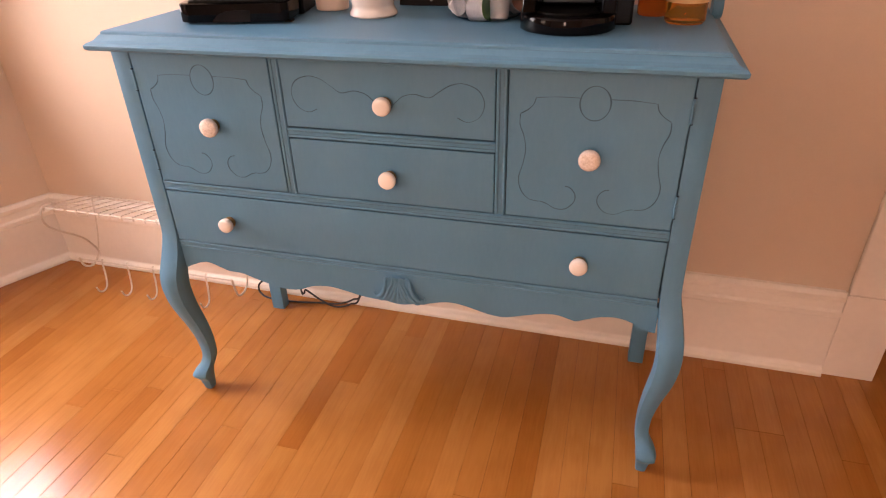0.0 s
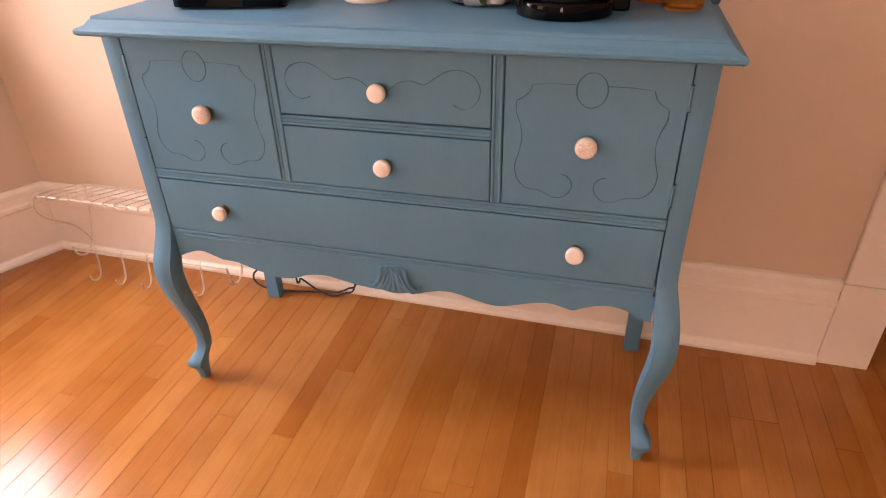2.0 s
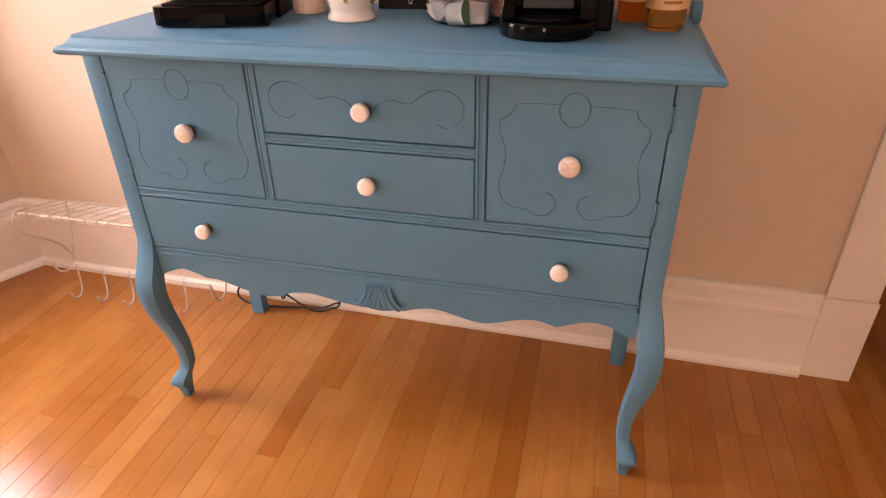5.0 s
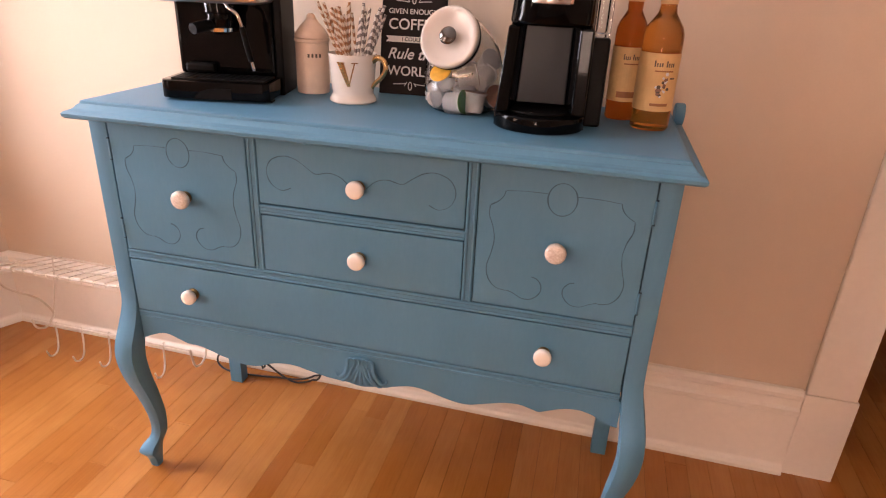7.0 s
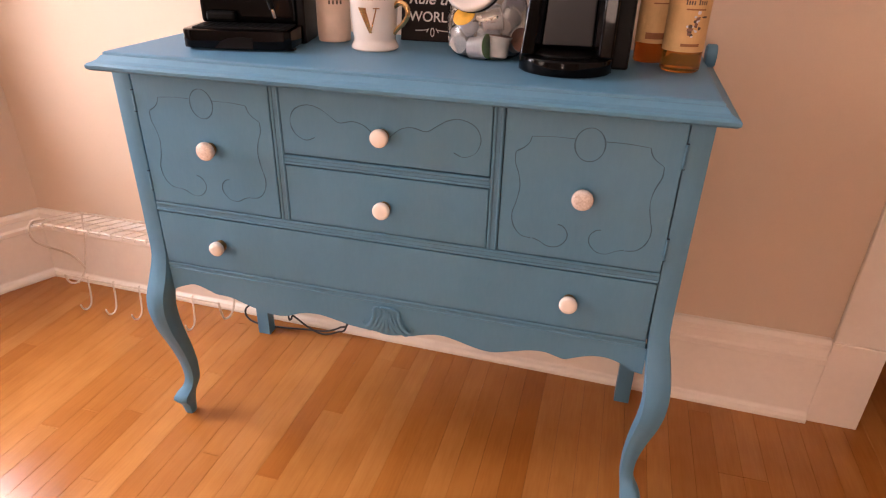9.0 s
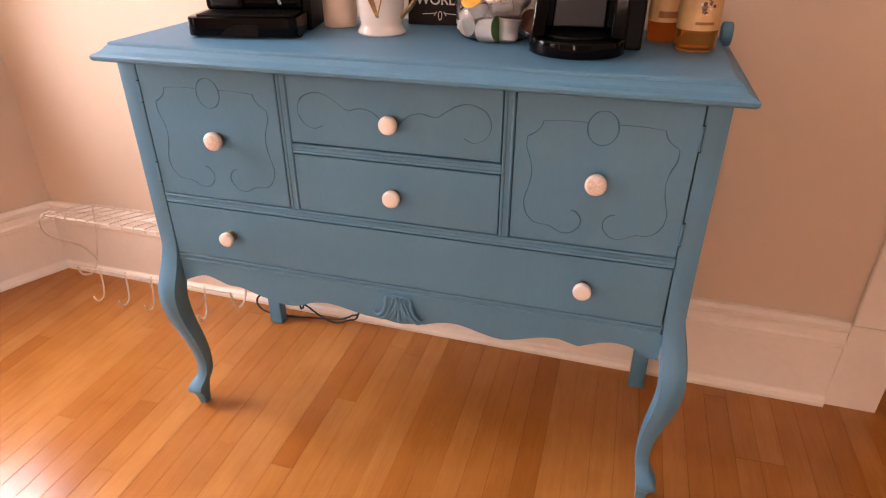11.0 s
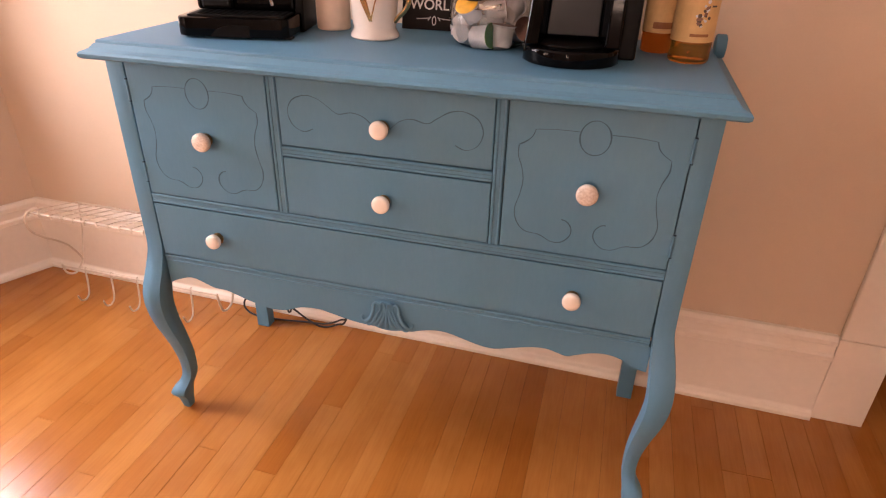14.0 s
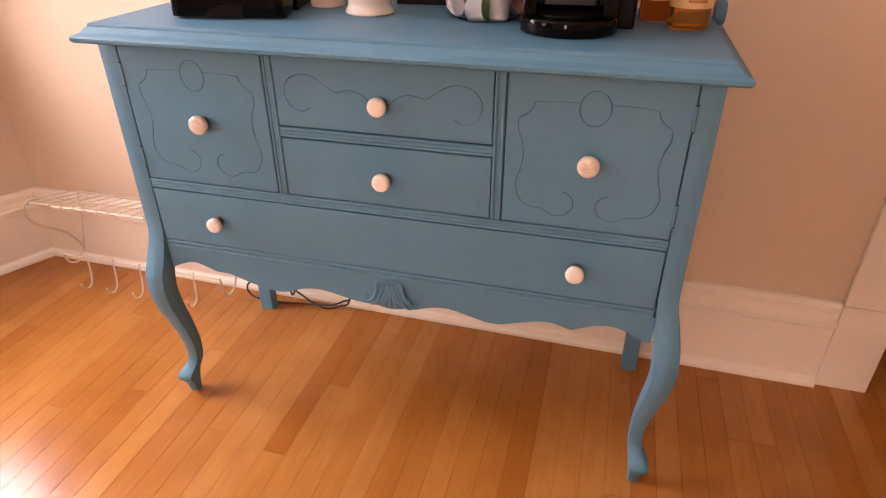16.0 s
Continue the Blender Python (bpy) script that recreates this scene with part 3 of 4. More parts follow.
def settle(root):
    """Bring the front to its proportions; the knobs keep their round shape."""
    for o in root.children_recursive:
        if o.name.startswith("knob"):
            o.location = (o.location.x * WIDE, o.location.y, o.location.z * TALL + DROP - 0.007)
            continue
        base = Vector(o.location)
        for v in o.data.vertices:
            c = v.co + base
            v.co = (c.x * WIDE, c.y * WIDE, c.z * TALL + DROP)
        o.location = (0, 0, 0)


def sideboard_top_and_legs():
    prof = ((0.012, 0.914), (0.030, 0.916), (0.0345, 0.920), (0.0350, 0.926), (0.0310, 0.9300), (0.0250, 0.9320), (0.0190, 0.9350), (0.0145, 0.9400),
            (0.0110, 0.9435), (0.0090, 0.9440), (0.0082, 0.9485), (0.0055, 0.9502), (0.0, TOPZ))
    bm = bmesh.new()
    rings = []
    for d, z in prof:
        rings.append([bm.verts.new(q) for q in ((-0.577 - d, -0.014 - d, z), (0.579 + d, -0.014 - d, z), (0.579 + d, 0.405, z), (-0.577 - d, 0.405, z))])
    for a, b in zip(rings, rings[1:]):
        for k in range(4):
            bm.faces.new((a[k], a[(k + 1) % 4], b[(k + 1) % 4], b[k]))
    bm.faces.new(rings[0][::-1])
    bm.faces.new(rings[-1])
    top = part("top", bm, BLUE, SB, "overhanging moulded top")
    part("edge_line", tube(bmesh.new(), [(-0.585, -0.0236, 0.9438), (0.587, -0.0236, 0.9438)], 0.0004, 5), WORN, top, "dark waxed line along the edge")
    bm = lathe([(0.021, -0.010), (0.023, -0.007), (0.023, 0.007), (0.021, 0.010)], 28)
    ob = part("corner_stop", bm, BLUE, SB, "rounded upstand at the back corner", True)
    ob.matrix_local = pose(0.594, 0.325, TOPZ + 0.012, 0, 90, 0)
    cabinet_leg(-1, SB)
    cabinet_leg(1, SB)
    for s in (-1, 1):
        x0, x1 = (-0.586, -0.546) if s < 0 else (0.538, 0.578)
        part("leg", box(x0, x1, 0.370, 0.404, 0, 0.52, 0.001), BLUE, SB, "square straight back leg")


front_apron = sideboard()
settle(SB)
shell(front_apron)
sideboard_top_and_legs()


# ---- things on the sideboard ----
def espresso_machine():
    e = thing("espresso_machine", "black espresso machine with a steel head, standing on the sideboard", "coffee machine", m=pose(-0.335, 0.074, TOPZ, 0, 0, 12))
    # drip tray with rounded front corners and an arched notch
    out = [(-0.120, 0.20), (-0.120, 0.02), (-0.114, 0.006), (-0.10, 0.0), (0.095, 0.0), (0.107, 0.01), (0.107, 0.20)]
    bm = bar(out, 0.004, 0.040, None, 'z')
    bmesh.ops.bevel(bm, geom=bm.edges[:], offset=0.003, segments=2, affect='EDGES', profile=0.5)
    part("drip_tray", bm, BLACK, e, "gloss black drip tray", 30)
    notch = [(-0.050, 0.0045), (0.030, 0.0045), (0.030, 0.027), (0.0, 0.027), (-0.020, 0.025), (-0.036, 0.019), (-0.045, 0.011)]
    part("tray_notch", plate(notch, -0.0012, 0.006), MATT, e, "matt black arched recess in the tray")
    bm = box(-0.098, 0.098, 0.012, 0.085, 0.0402, 0.044, 0.001)
    part("tray_rim", bm, MATT, e)
    for k in range(13):
        part("grille_bar", box(-0.088 + k * 0.0142, -0.080 + k * 0.0142, 0.016, 0.08, 0.0442, 0.0452), MATT, e)
    for x in (-0.10, 0.10):
        part("foot", box(x - 0.008, x + 0.008, 0.02, 0.04, 0, 0.0038), MATT, e)
    part("back_panel", box(-0.112, 0.094, 0.098, 0.20, 0.0405, 0.26, 0.008, 3), BLACK, e, "gloss black body")
    part("side_column", box(0.0945, 0.112, 0.105, 0.215, 0.0, 0.25, 0.004, 2), MATT, e)
    part("base_lip", box(-0.094, -0.03, 0.078, 0.097, 0.0465, 0.066, 0.006, 2), MATT, e)
    part("head", box(-0.122, 0.098, 0.004, 0.20, 0.190, 0.285, 0.010, 3), STEEL, e, "brushed steel head with controls")
    part("group_head", lathe([(0.0, 0.142), (0.026, 0.142), (0.029, 0.150), (0.029, 0.168), (0.034, 0.172), (0.034, 0.1895)], 28, None, Matrix.Translation((0.000, 0.066, 0))), BLACK, e, "", True)
    bm = lathe([(0.0, 0.128), (0.012, 0.128), (0.026, 0.134), (0.028, 0.1415), (0.0, 0.1415)], 28, None, Matrix.Translation((0.000, 0.066, 0)), False)
    pf = part("portafilter", bm, CHROME, e, "chrome filter holder", True)
    part("handle", tube(bmesh.new(), spline([(-0.010, 0.050, 0.146), (-0.016, 0.034, 0.147), (-0.026, 0.014, 0.145), (-0.034, -0.002, 0.142)], 5), [0.007 + 0.004 * min(1, i / 5) for i in range(16)], 14), MATT, pf, "black handle", True)
    w = part("steam_wand", tube(bmesh.new(), spline([(0.022, 0.03, 0.193), (0.032, 0.022, 0.182), (0.048, 0.018, 0.172), (0.056, 0.02, 0.150), (0.062, 0.026, 0.110), (0.070, 0.034, 0.062)], 7), 0.0035, 10), CHROME, e, "bent chrome steam pipe", True)
    part("wand_sleeve", tube(bmesh.new(), [(0.0565, 0.0205, 0.148), (0.0615, 0.0255, 0.113), (0.067, 0.031, 0.080)], 0.0058, 12), MATT, w, "", True)
    part("power_button", lathe([(0, 0), (0.009, 0), (0.009, 0.004), (0, 0.004)], 20, None, pose(-0.06, 0.004, 0.24, 90), False), BLACK, e)
    part("tank", box(-0.09, 0.09, 0.2005, 0.255, 0.0, 0.27, 0.006, 2), MATT, e, "dark water tank")
    return e


def canister():
    c = thing("sugar_canister", "beige stoneware canister with a conical lid, beside the mug", "canister", m=pose(-0.214, 0.276, TOPZ))
    part("jar", lathe([(0.0, 0), (0.034, 0), (0.036, 0.002), (0.037, 0.02), (0.037, 0.110), (0.039, 0.112), (0.039, 0.118), (0.036, 0.120), (0.0, 0.120)], 36, caps=False), CREAM, c, "", True)
    part("lid", lathe([(0.0, 0.1203), (0.038, 0.1203), (0.038, 0.125), (0.031, 0.136), (0.022, 0.147), (0.014, 0.155), (0.010, 0.160), (0.010, 0.165), (0.006, 0.170), (0.0, 0.171)], 36, caps=False), CREAM, c, "conical lid with a small knob", True)
    for k in range(4):           # unreadable word as bars
        a = radians(-78 + k * 13)
        part("word_bar", box(-0.0021, 0.0021, -0.0006, 0.0004, 0.080, 0.088), INK, c).matrix_local = pose(0.0372 * math.cos(a), 0.0372 * math.sin(a), 0, 0, 0, math.degrees(a) + 90)
    return c


MUG_M = pose(-0.092, 0.213, TOPZ, 0, 0, 0) @ Matrix.Diagonal((0.96, 0.96, 0.98, 1))


def mug():
    m = thing("mug", "white footed mug with a gold letter and gold handle, holding straws", "mug", m=MUG_M)
    prof = [(0.0, 0.0), (0.049, 0.0), (0.0525, 0.003), (0.0520, 0.008), (0.0480, 0.014), (0.0455, 0.019), (0.0455, 0.023), (0.0470, 0.029), (0.0485, 0.045), (0.0500, 0.065), (0.0520, 0.094), (0.0536, 0.100),
            (0.0528, 0.1025), (0.0508, 0.1005), (0.0485, 0.092), (0.0465, 0.060), (0.043, 0.034), (0.030, 0.024), (0.0, 0.022)]
    part("bowl", lathe(prof, 48, caps=False), PORC, m, "glazed white bowl on a flared foot", True)
    sp = spline([(0.049, 0.0, 0.090), (0.064, -0.002, 0.097), (0.079, -0.003, 0.089), (0.081, -0.003, 0.072), (0.070, -0.002, 0.056), (0.058, 0, 0.046), (0.047, 0.0, 0.034)], 7)
    hd = part("handle", tube(bmesh.new(), sp, [0.0065 - 0.002 * i / len(sp) for i in range(len(sp))], 12), GOLD, m, "gold lustre handle", True)
    hd.rotation_euler = (0, 0, radians(-6))
    # the letter: one broad and one fine stroke with serifs, bent round the bowl

    def stroke(quads):
        bm = bmesh.new()
        for q in quads:
            rows = []
            for k in range(9):
                t = k / 8
                a = Vector(q[0]).lerp(Vector(q[3]), t)
                b = Vector(q[1]).lerp(Vector(q[2]), t)
                row = []
                for p in (a, a.lerp(b, 0.5), b):
                    r = 0.0477 + 0.0043 * (p.y - 0.035) / 0.06 + 0.0009
                    f = p.x / 0.049 - math.pi / 2 + 0.14
                    row.append(bm.verts.new((r * math.cos(f), r * math.sin(f), p.y)))
                rows.append(row)
            for r0, r1 in zip(rows, rows[1:]):
                for k in range(2):
                    bm.faces.new((r0[k], r0[k + 1], r1[k + 1], r1[k]))
        return bm
    bm = stroke([((-0.022, 0.086), (-0.006, 0.086), (0.006, 0.038), (-0.001, 0.038)), ((0.014, 0.086), (0.0165, 0.086), (0.004, 0.038), (0.001, 0.038)),
                 ((-0.023, 0.088), (-0.005, 0.088), (-0.005, 0.086), (-0.023, 0.086)), ((0.009, 0.088), (0.022, 0.088), (0.022, 0.086), (0.009, 0.086))])
    part("letter", bm, GOLD, m, "gold letter V")
    return m


def straws():
    rng = random.Random(5)
    for k in range(30):
        grey = k >= 16
        a = rng.uniform(0, 2 * math.pi)
        r0 = rng.uniform(0.004, 0.026)
        foot = Vector((r0 * math.cos(a), r0 * math.sin(a), 0.024))
        tx = (rng.uniform(-0.070, -0.006) if not grey else rng.uniform(0.006, 0.085))
        top = Vector((tx, rng.uniform(-0.035, 0.030), rng.uniform(0.170, 0.205)))
        # the stem leans on the rim
        f = (0.100 - foot.z) / (top.z - foot.z)
        at = foot.lerp(top, f)
        rad = math.hypot(at.x, at.y)
        if rad > 0.043:
            top.x, top.y = foot.x + (at.x * 0.043 / rad - foot.x) / f, foot.y + (at.y * 0.043 / rad - foot.y) / f
        d = top - foot
        L = d.length
        bm = lathe([(0.0030, 0), (0.0030, L), (0.0024, L), (0.0024, 0.001)], 10, caps=False)
        s = part("straw", bm, STRAW_G if grey else STRAW_O, None, "", True)
        s.matrix_world = MUG_M @ Matrix.Translation(foot) @ d.to_track_quat('Z', 'Y').to_matrix().to_4x4()
        tagged(s, "grey and white striped paper straw in the mug" if grey else "brown and white striped paper straw in the mug", "straw", "straws in the mug")


def coffee_sign():
    s = thing("coffee_sign", "dark canvas sign with white lettering, leaning upright on the sideboard", "sign", m=pose(-0.002, 0.338, TOPZ, -8, 0, 3))
    part("board", box(-0.074, 0.074, 0, 0.016, 0, 0.245, 0.0015), CHALK, s)
    up = lambda x, z: pose(x, -0.0012, z, 90, 0, 0)
    lettering("lettering", "GIVEN ENOUGH", 0.0155, LETTER, s, up(0, 0.182))
    lettering("lettering", "COFFEE", 0.033, LETTER, s, up(0, 0.154))
    rb = part("ribbon", plate([(-0.062, 0.116), (0.062, 0.116), (0.056, 0.1225), (0.062, 0.129), (-0.062, 0.129), (-0.056, 0.1225)], -0.001, 0.0), LETTER, s)
    lettering("lettering", "I COULD", 0.012, CHALK, rb, pose(0, -0.0018, 0.1225, 90, 0, 0))
    lettering("lettering", "Rule the", 0.034, LETTER, s, up(0, 0.090), 0.35)
    lettering("lettering", "WORLD", 0.030, LETTER, s, up(0, 0.052))
    for z, q in ((0.208, 1), (0.020, -1)):
        bm = tube(bmesh.new(), spline([(0.004 * math.cos(t * math.pi / 4), -0.0006, z + 0.009 * math.sin(t * math.pi / 4)) for t in range(8)], 3, True), 0.0010, 5, True)
        part("flourish", bm, LETTER, s)
        for w in (-1, 1):
            bm = tube(bmesh.new(), spline([(w * 0.008, -0.0006, z + 0.008), (w * 0.014, -0.0006, z), (w * 0.011, -0.0006, z - 0.005 * q), (w * 0.022, -0.0006, z - 0.004 * q), (w * 0.040, -0.0006, z - 0.003 * q)], 5), 0.0009, 5)
            part("flourish", bm, LETTER, s)


def pod(m, foil):
    p = thing("coffee_pod", "white single-serve coffee pod with foil lid in a jar", "coffee pod", "coffee pods in the jar", m)
    part("cup", lathe([(0.0, 0.0), (0.0165, 0.0), (0.0175, 0.002), (0.0205, 0.036), (0.0235, 0.0375), (0.0235, 0.039), (0.0, 0.039)], 24, caps=False), POD, p, "", 30)
    part("foil_lid", lathe([(0.0, 0.0392), (0.0232, 0.0392), (0.0228, 0.0402), (0.0, 0.0405)], 24, caps=False), foil, p)


def pod_jar():
    M = pose(0.148, 0.228, TOPZ)
    j = thing("glass_jar", "clear glass jar with a tilted chrome lid, filled with coffee pods", "jar", m=M)
    outer = [(0.0, 0.0), (0.058, 0.0), (0.068, 0.004), (0.077, 0.018), (0.082, 0.040), (0.082, 0.060), (0.077, 0.082), (0.066, 0.100), (0.054, 0.112), (0.050, 0.120), (0.051, 0.126)]
    inner = [(0.048, 0.126), (0.047, 0.119), (0.051, 0.110), (0.063, 0.098), (0.074, 0.080), (0.079, 0.060), (0.079, 0.040), (0.074, 0.019), (0.064, 0.007), (0.0, 0.005)]
    bm = lathe([(a, b * 1.30) for a, b in outer + inner], 48, caps=False)
    tilt = Matrix.Rotation(radians(68), 3, Vector((1.0, -0.16, 0)).normalized())
    c = Vector((-0.010, 0.026, 0.117))
    for v in bm.verts:
        f = max(0.0, min(1.0, (v.co.z - 0.055) / 0.095))
        f = f * f * (3 - 2 * f)
        v.co = v.co.lerp(c + tilt @ (v.co - Vector((0, 0, 0.090))), f)
    part("jar", bm, GLASS, j, "clear glass bowl with a slanted mouth", True)
    L = Matrix.Translation(c + tilt @ Vector((0, 0, 0.0765))) @ tilt.to_4x4()
    lid = part("lid", lathe([(0.0, 0.0), (0.057, 0.0), (0.0615, 0.003), (0.062, 0.008), (0.060, 0.012), (0.055, 0.0130), (0.048, 0.0105), (0.034, 0.0065), (0.020, 0.0050), (0.0, 0.0050)], 44, None, L, False), CHROME_LID, j, "pale polished dished lid", 60)
    part("gasket", lathe([(0.050, -0.010), (0.060, -0.010), (0.0615, -0.004), (0.0605, -0.0005), (0.050, -0.0005)], 40, None, L, False), MATT, lid, "black rubber gasket")
    part("lid_knob", lathe([(0.0, 0.0052), (0.008, 0.0052), (0.0075, 0.010), (0.0165, 0.014), (0.0175, 0.018), (0.014, 0.021), (0.0, 0.0218)], 28, None, L, False), KNOB_STEEL, lid, "dark polished steel knob", True)
    foils = (POD_W, POD_G, POD_B, POD_B, POD_Y, POD_B, POD_W, POD_W, POD_W, POD_W, POD_B, POD_W, POD_W)
    spots = ((-0.050, -0.036, 0.028, -80, 0, 12), (-0.012, -0.050, 0.024, 0, 84, -18), (0.034, -0.046, 0.018, -6, 4, 0), (0.060, -0.008, 0.030, 50, 60, 0),
             (-0.030, -0.038, 0.062, 42, -18, 0), (0.006, -0.030, 0.070, 0, 78, 20), (0.040, -0.014, 0.066, -62, 30, 0), (-0.048, 0.012, 0.024, 70, 20, -100),
             (0.005, 0.004, 0.018, 8, 0, 0), (0.044, 0.035, 0.020, 10, 8, 0), (-0.012, 0.044, 0.020, -10, 0, 0), (0.004, 0.030, 0.066, -20, 10, 0), (0.038, 0.030, 0.092, 60, 20, 30))
    for f, (x, y, z, rx, ry, rz) in zip(foils, spots):
        pod(M @ pose(x, y, z, rx, ry, rz) @ pose(0, 0, -0.012), f)


def pod_brewer():
    b = thing("pod_coffee_brewer", "tall gloss black single-cup coffee brewer beside the syrup bottles", "coffee maker", m=pose(0.325, 0.060, TOPZ, 0, 0, 5))

    def slab(w, y0, y1, r, z0, z1, bev):
        n = 12
        o = [(w * math.sin(a) * (1 if abs(math.sin(a)) > 1e-6 else 0), y0 + r - r * math.cos(a)) for a in [(-math.pi / 2) + math.pi * k / n for k in range(n + 1)]]
        o = [(-w, y1)] + [(x, y) for x, y in o] + [(w, y1)]
        bm = bar(o, z0, z1, None, 'z')
        bmesh.ops.bevel(bm, geom=[e for e in bm.edges if abs(e.verts[0].co.z - e.verts[1].co.z) < 1e-6], offset=bev, segments=3, affect='EDGES', profile=0.5)
        return bm
    part("base", slab(0.086, -0.006, 0.26, 0.075, 0.0, 0.030, 0.006), BLACK, b, "rounded gloss black base", 30)
    part("drip_plate", slab(0.062, 0.016, 0.10, 0.055, 0.0302, 0.034, 0.001), MATT, b)
    part("body", box(-0.082, 0.082, 0.100, 0.262, 0.0302, 0.30, 0.012, 3), BLACK, b, "gloss black body", 30)
    for s in (-1, 1):
        bm = bar([(s * 0.082, 0.0262), (s * 0.084, 0.0995), (s * 0.048, 0.0995), (s * 0.052, 0.060), (s * 0.057, 0.0283)], 0.0304, 0.184, None, 'z')
        bmesh.ops.bevel(bm, geom=bm.edges[:], offset=0.004, segments=3, affect='EDGES', profile=0.5)
        part("cheek", bm, BLACK, b, "rounded gloss black cheek beside the cup bay")
    part("bay_panel", box(-0.047, 0.047, 0.092, 0.0996, 0.040, 0.182, 0.002), GREY, b, "smoked grey panel")
    part("head", slab(0.083, 0.004, 0.262, 0.060, 0.185, 0.31, 0.008), BLACK, b, "gloss black head", 30)
    part("trim_band", slab(0.052, -0.001, 0.05, 0.035, 0.222, 0.240, 0.002), STEEL, b, "silver band under the handle", 30)
    part("tank_base", box(0.0845, 0.118, 0.10, 0.262, 0.0, 0.165, 0.005, 2), MATT, b)
    part("water_tank", box(0.0847, 0.116, 0.103, 0.260, 0.1655, 0.29, 0.006, 2), TANK, b, "clear plastic water tank")
    for o in b.children:                     # the flank leans in towards the top
        for v in o.data.vertices:
            if v.co.x < 0 and v.co.z > 0.0301:
                v.co.x *= 1 - 1.15 * (v.co.z - 0.0301)
    return b


def syrup_bottle(m, r, liquid, label, k):
    b = thing("syrup_bottle", label, "bottle", "syrup bottles", m)
    prof = [(0.0, 0.0), (r * 0.9, 0.0), (r, 0.004), (r, 0.168), (r * 0.97, 0.178), (r * 0.86, 0.190), (r * 0.64, 0.202), (r * 0.46, 0.212), (0.0150, 0.222), (0.0145, 0.30), (0.0, 0.30)]
    part("glass_bottle", lathe(prof, 40, caps=False), liquid, b, "glass bottle full of amber syrup", True)
    part("cap", lathe([(0.0, 0.3003), (0.016, 0.3003), (0.016, 0.325), (0.0, 0.325)], 24, caps=False), GOLD, b)
    for z, mt, h in ((0.038, LABEL, 0.106), (0.228, LABEL, 0.050)):
        rr = r + 0.0005 if z < 0.1 else 0.0158
        part("paper_label" if z < 0.1 else "neck_label", lathe([(rr, z), (rr, z + h)], 40, caps=False), mt, b, "cream paper label")
    # the print: title bars, a picture of blossoms, lower lines
    rr = r + 0.0010

    def mark(a0, a1, z0, z1, mt, name="print_bar"):
        bm = bmesh.new()
        n = 6
        rows = [[bm.verts.new((rr * math.cos(radians(a0 + (a1 - a0) * i / n)), rr * math.sin(radians(a0 + (a1 - a0) * i / n)), z)) for z in (z0, z1)] for i in range(n + 1)]
        for p, q in zip(rows, rows[1:]):
            bm.faces.new((p[0], q[0], q[1], p[1]))
        part(name, bm, mt, b)
    for i in range(9):
        if i != 4:
            mark(-116 + i * 6.6, -112 + i * 6.6, 0.120, 0.131 if i in (0, 5) else 0.127, INK)
    mark(-112, -58, 0.111, 0.1135, LABEL_BROWN)
    mark(-112, -60, 0.048, 0.053, LABEL_BROWN)
    if k:
        rng = random.Random(3)
        for i in range(26):
            f = rng.uniform(-1, 1)
            a, z = -86 + f * 15 + rng.uniform(-6, 6), 0.084 + f * 0.006 + rng.gauss(0, 0.0075)
            bm = lathe([(0.0, 0.0), (rng.uniform(0.0014, 0.0042), 0.0), (0.0, 0.0004)], 6, caps=False)
            part("blossom", bm, rng.choice((INK, POD_B, POD_W)), b).matrix_local = pose(rr * math.cos(radians(a)), rr * math.sin(radians(a)), z, 90, 0, a + 90)
        mark(-66, -50, 0.098, 0.101, INK)
    else:
        mark(-125, -30, 0.046, 0.058, LABEL_BROWN, "label_band")
    return b


CHROME_LID = material("polished_lid", (0.66, 0.61, 0.56), 0.26, metal=0.35, var=0.03, bump=0)
KNOB_STEEL = material("dark_polished_steel", (0.16, 0.15, 0.145), 0.14, metal=1.0, var=0.05, bump=0)
espresso_machine()
canister()
mug()
straws()
coffee_sign()
pod_jar()
pod_brewer()
syrup_bottle(pose(0.472, 0.292, TOPZ, 0, 0, 10), 0.031, SYRUP_D, "bottle of darker amber syrup with a cream label", 0)
syrup_bottle(pose(0.528, 0.218, TOPZ, 0, 0, 10), 0.037, SYRUP, "bottle of amber syrup, blossom picture on its cream label", 1)


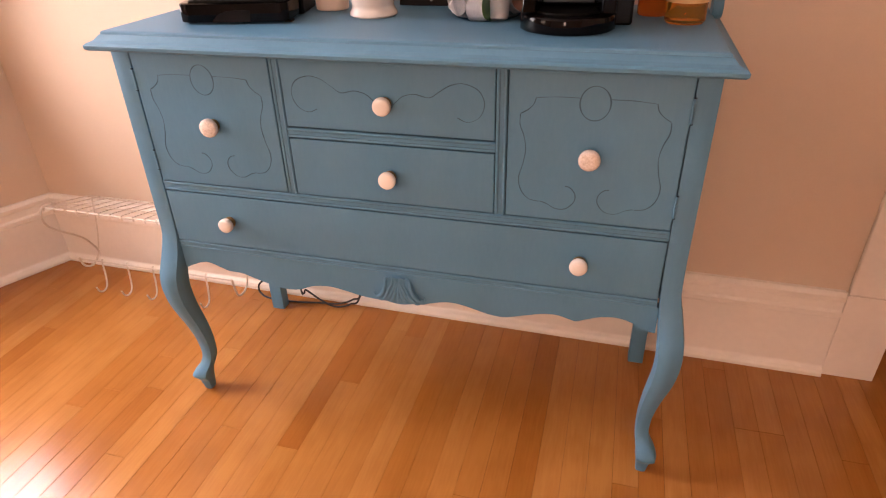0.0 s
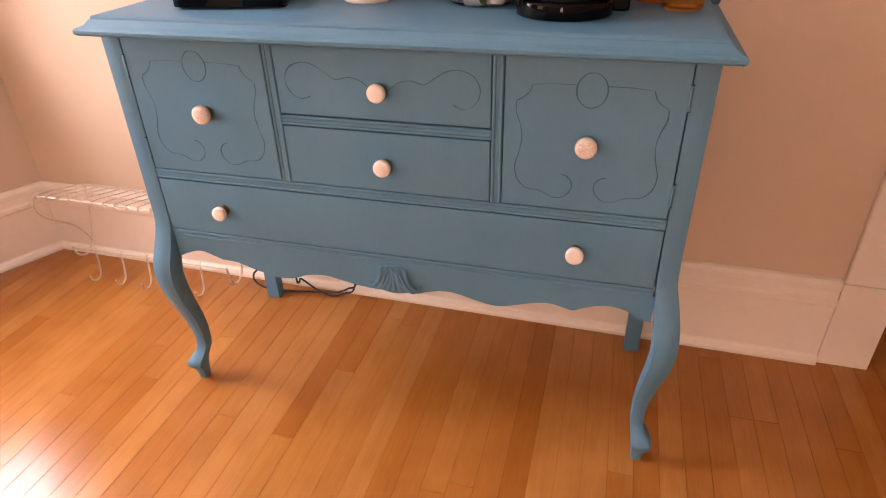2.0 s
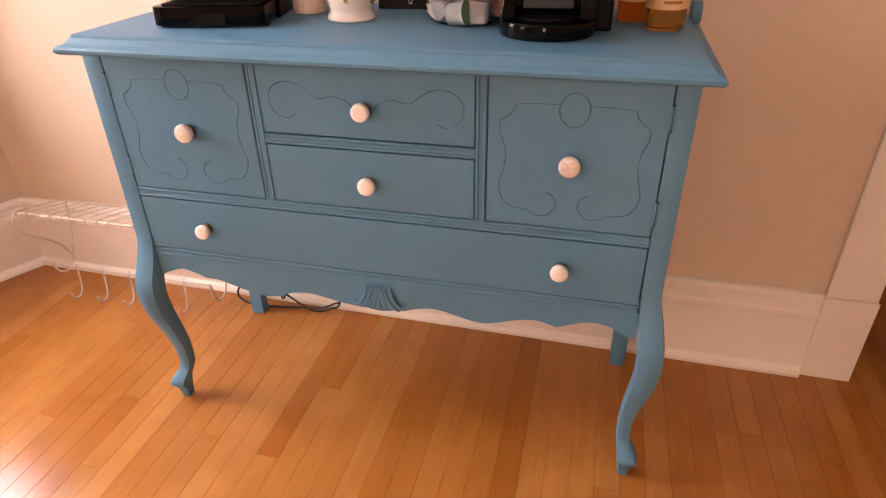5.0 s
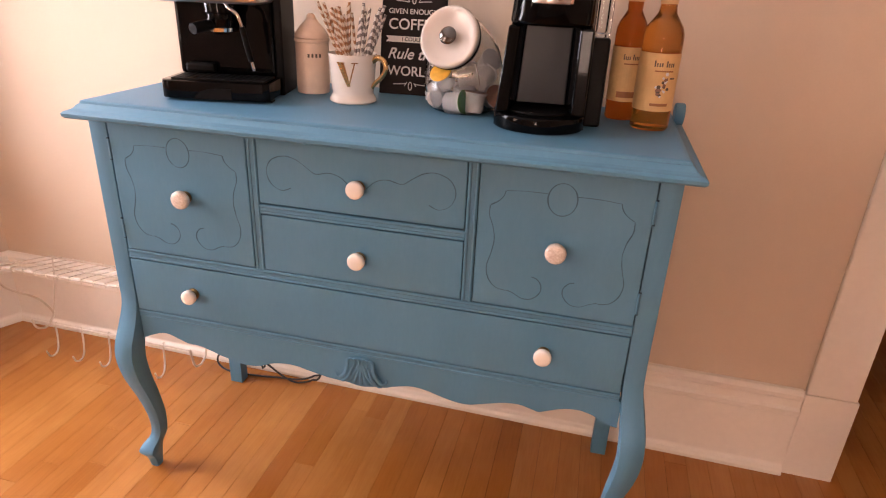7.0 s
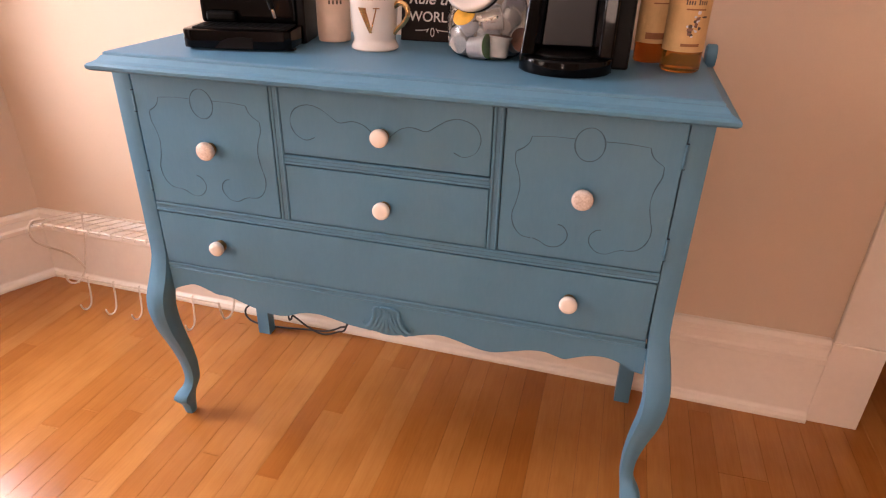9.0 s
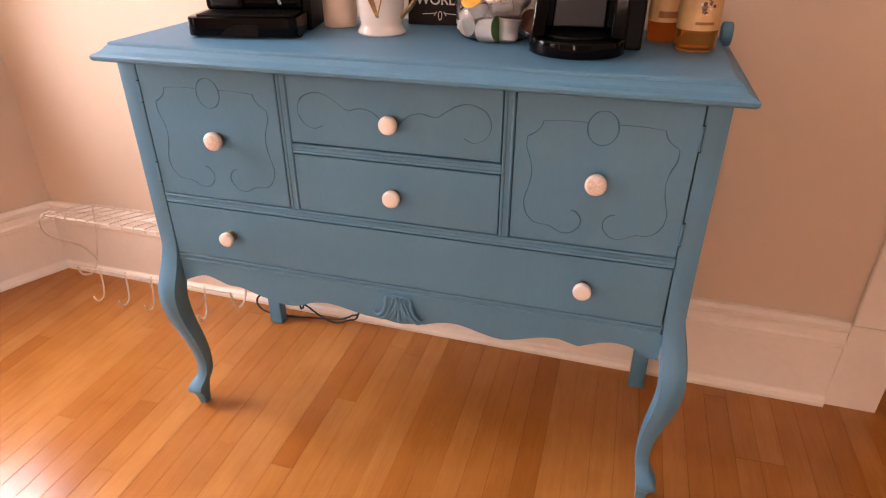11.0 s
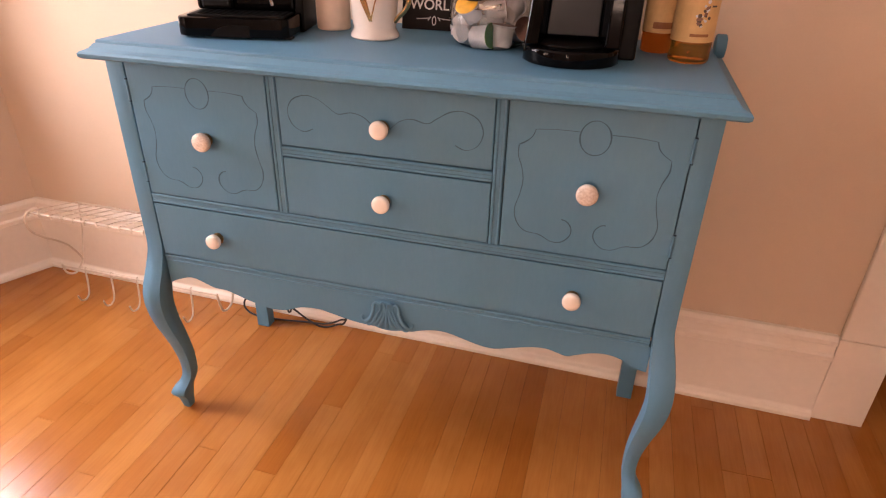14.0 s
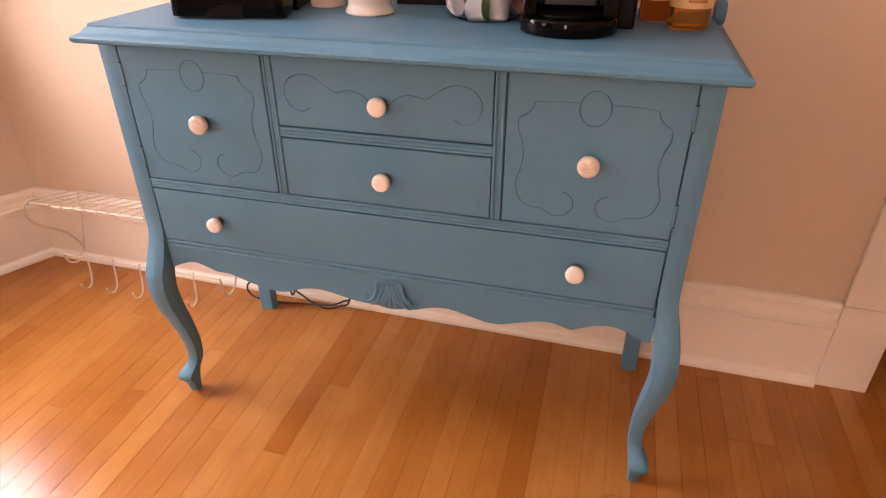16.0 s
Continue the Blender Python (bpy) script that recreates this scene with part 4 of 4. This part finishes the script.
# ---- things on the floor by the wall ----
def wire_rack():
    r = thing("wire_shelf_rack", "white coated wire shelf with coat hooks, resting on the floor", "wire rack")
    x0, x1 = -1.290, -0.700
    yb, zb, yf, zf = 0.470, 0.285, 0.285, 0.329

    def wire(name, pts, rad=0.0026, n=6, label=""):
        return part(name, tube(bmesh.new(), spline(pts, n), rad, 8), WIRE, r, label, True)
    wire("back_rail", [(x0, yb, zb), (x1, yb, zb)], 0.0032, 1)
    wire("front_rail", [(x0 - 0.012, yf, zf), (x1, yf, zf)], 0.0036, 1)
    wire("middle_rail", [(x0, (yb + yf) / 2, (zb + zf) / 2 - 0.005), (x1, (yb + yf) / 2, (zb + zf) / 2 - 0.005)], 0.0026, 1)
    n = 14
    for k in range(n + 1):
        x = x0 + (x1 - x0) * k / n
        wire("cross_wire", [(x, yb, zb + 0.004), (x, yf + 0.012, zf + 0.004), (x, yf - 0.004, zf + 0.002), (x, yf - 0.003, zf - 0.008)], 0.0018, 3)
    for x, u in ((x0, 0.022), (x1, -0.006)):
        wire("bracket", [(x, 0.330, zf - 0.006), (x, 0.296, zf + 0.004), (x, 0.276, zf + 0.003), (x, 0.264, 0.313), (x, 0.270, 0.277), (x, 0.303, 0.238), (x, 0.358, 0.192), (x, 0.394, 0.152),
                         (x, 0.424, 0.095), (x, 0.412, 0.052 + u), (x, 0.386, 0.036 + u), (x, 0.357, 0.048 + u), (x, 0.345, 0.090), (x, 0.342, 0.112)], 0.0036, 7, "curled side bracket")
        wire("upright", [(x, yb, zb), (x, 0.455, 0.19), (x, 0.428, 0.100)], 0.0026, 4)
    wire("hook_rail", [(x0, 0.345, 0.106), (x1, 0.345, 0.106)], 0.0026, 1)
    for k in range(5):
        x = -1.203 + k * 0.1010
        wire("hook", [(x, 0.352, 0.112), (x, 0.346, 0.105), (x, 0.343, 0.060), (x, 0.335, 0.020), (x, 0.318, 0.007), (x, 0.300, 0.014), (x, 0.292, 0.036)], 0.0028, 6, "coat hook")
    return r


def cable(pts, name, label):
    ob = part(name, tube(bmesh.new(), spline(pts, 8), 0.0032, 8), CABLE, None, "", True)
    tagged(ob, label, "cable", "cables behind the sideboard")


wire_rack()
cable([(-0.628, 0.428, 0.28), (-0.632, 0.425, 0.095), (-0.659, 0.420, 0.045), (-0.655, 0.418, 0.016), (-0.615, 0.412, 0.0035), (-0.520, 0.415, 0.0035), (-0.446, 0.418, 0.010), (-0.375, 0.420, 0.016),
       (-0.325, 0.424, 0.037), (-0.293, 0.430, 0.073), (-0.28, 0.432, 0.30)], "power_cable", "black power cable looping along the floor behind the legs")
cable([(-0.505, 0.420, 0.30), (-0.503, 0.420, 0.062), (-0.493, 0.418, 0.040), (-0.485, 0.416, 0.056), (-0.470, 0.415, 0.050), (-0.430, 0.416, 0.022), (-0.385, 0.418, 0.0045), (-0.335, 0.424, 0.018),
       (-0.300, 0.430, 0.055), (-0.27, 0.432, 0.30)], "power_cable", "black power cable hanging down behind the sideboard")

# ---- the floor, board by board ----
def floor():
    fl = part("floor", box(-2.4, 3.4, -4.3, 3.0, -0.06, -0.012), GAP, None)
    tagged(fl, "honey-coloured varnished maple strip floor with dark joints", "floor", "", "structure")
    w, gap = 0.0572, 0.00028
    bm = bmesh.new()
    c = 0.0004
    prof = [(-w / 2 + gap, -0.012), (-w / 2 + gap, -c), (-w / 2 + gap + c, 0), (w / 2 - gap - c, 0), (w / 2 - gap, -c), (w / 2 - gap, -0.012)]
    ends = [[bm.verts.new((x, y, z)) for x, z in prof] for y in (0, 1)]
    for k in range(6):
        bm.faces.new((ends[0][k], ends[0][(k + 1) % 6], ends[1][(k + 1) % 6], ends[1][k]))
    bm.faces.new(ends[0][::-1])
    bm.faces.new(ends[1])
    bmesh.ops.recalc_face_normals(bm, faces=bm.faces)
    me = bpy.data.meshes.new("floor_board")
    bm.to_mesh(me)
    bm.free()
    me.materials.append(FLOOR)
    me_dark = me.copy()
    me_dark.materials[0] = FLOOR_DARK
    me_pale = me.copy()
    me_pale.materials[0] = FLOOR_PALE
    rng = random.Random(11)
    verts, faces = [], []
    cols = int((3.3 + 2.3) / w)
    turn = Matrix.Rotation(radians(FLOOR_TURN), 4, 'Z')
    for i in range(cols):
        x = -2.291 + (i + 0.5) * w
        y, end = -4.15, 2.95 if x > 0.35 else 0.60
        first = rng.uniform(0.2, 1.0)
        heart = abs(x + 0.2605) < 0.02           # the column with a dark heartwood board
        while y < end - 0.01:
            L = first or rng.choice((0.45, 0.7, 0.9, 1.1, 1.4, 1.7)) * rng.uniform(0.85, 1.15)
            first = 0
            if heart and y < -0.156:
                L = min(L, -0.155 - y)
            L = min(L, end - y)
            if -1.75 < x < 1.6 and y + L > -0.6 and y < 0.6:
                ob = new("floor_board", me_dark if heart and y > -0.16 else me_pale if abs(x + 0.3177) < 0.02 and y > -0.9 else me)
                ob.parent = fl
                ob.matrix_local = turn @ Matrix.LocRotScale((x, y + 0.0006, 0), None, (1, L - 0.0012, 1))
            else:
                b = len(verts)
                for yy in (y + 0.0006, y + L - 0.0006):
                    verts += [tuple(turn @ Vector((x + px, yy, pz))) for px, pz in prof]
                faces += [(b + k, b + 6 + k, b + 6 + (k + 1) % 6, b + (k + 1) % 6) for k in range(6)]
                faces += [(b, b + 1, b + 2, b + 3, b + 4, b + 5), (b + 11, b + 10, b + 9, b + 8, b + 7, b + 6)]
            y += L
    me2 = bpy.data.meshes.new("floor_boards_far")
    me2.from_pydata(verts, [], faces)
    me2.materials.append(FLOOR)
    ob = new("floor_boards_far", me2)
    ob.parent = fl
    ob["kind"] = "stuff"


FLOOR_TURN = 0.0
floor()
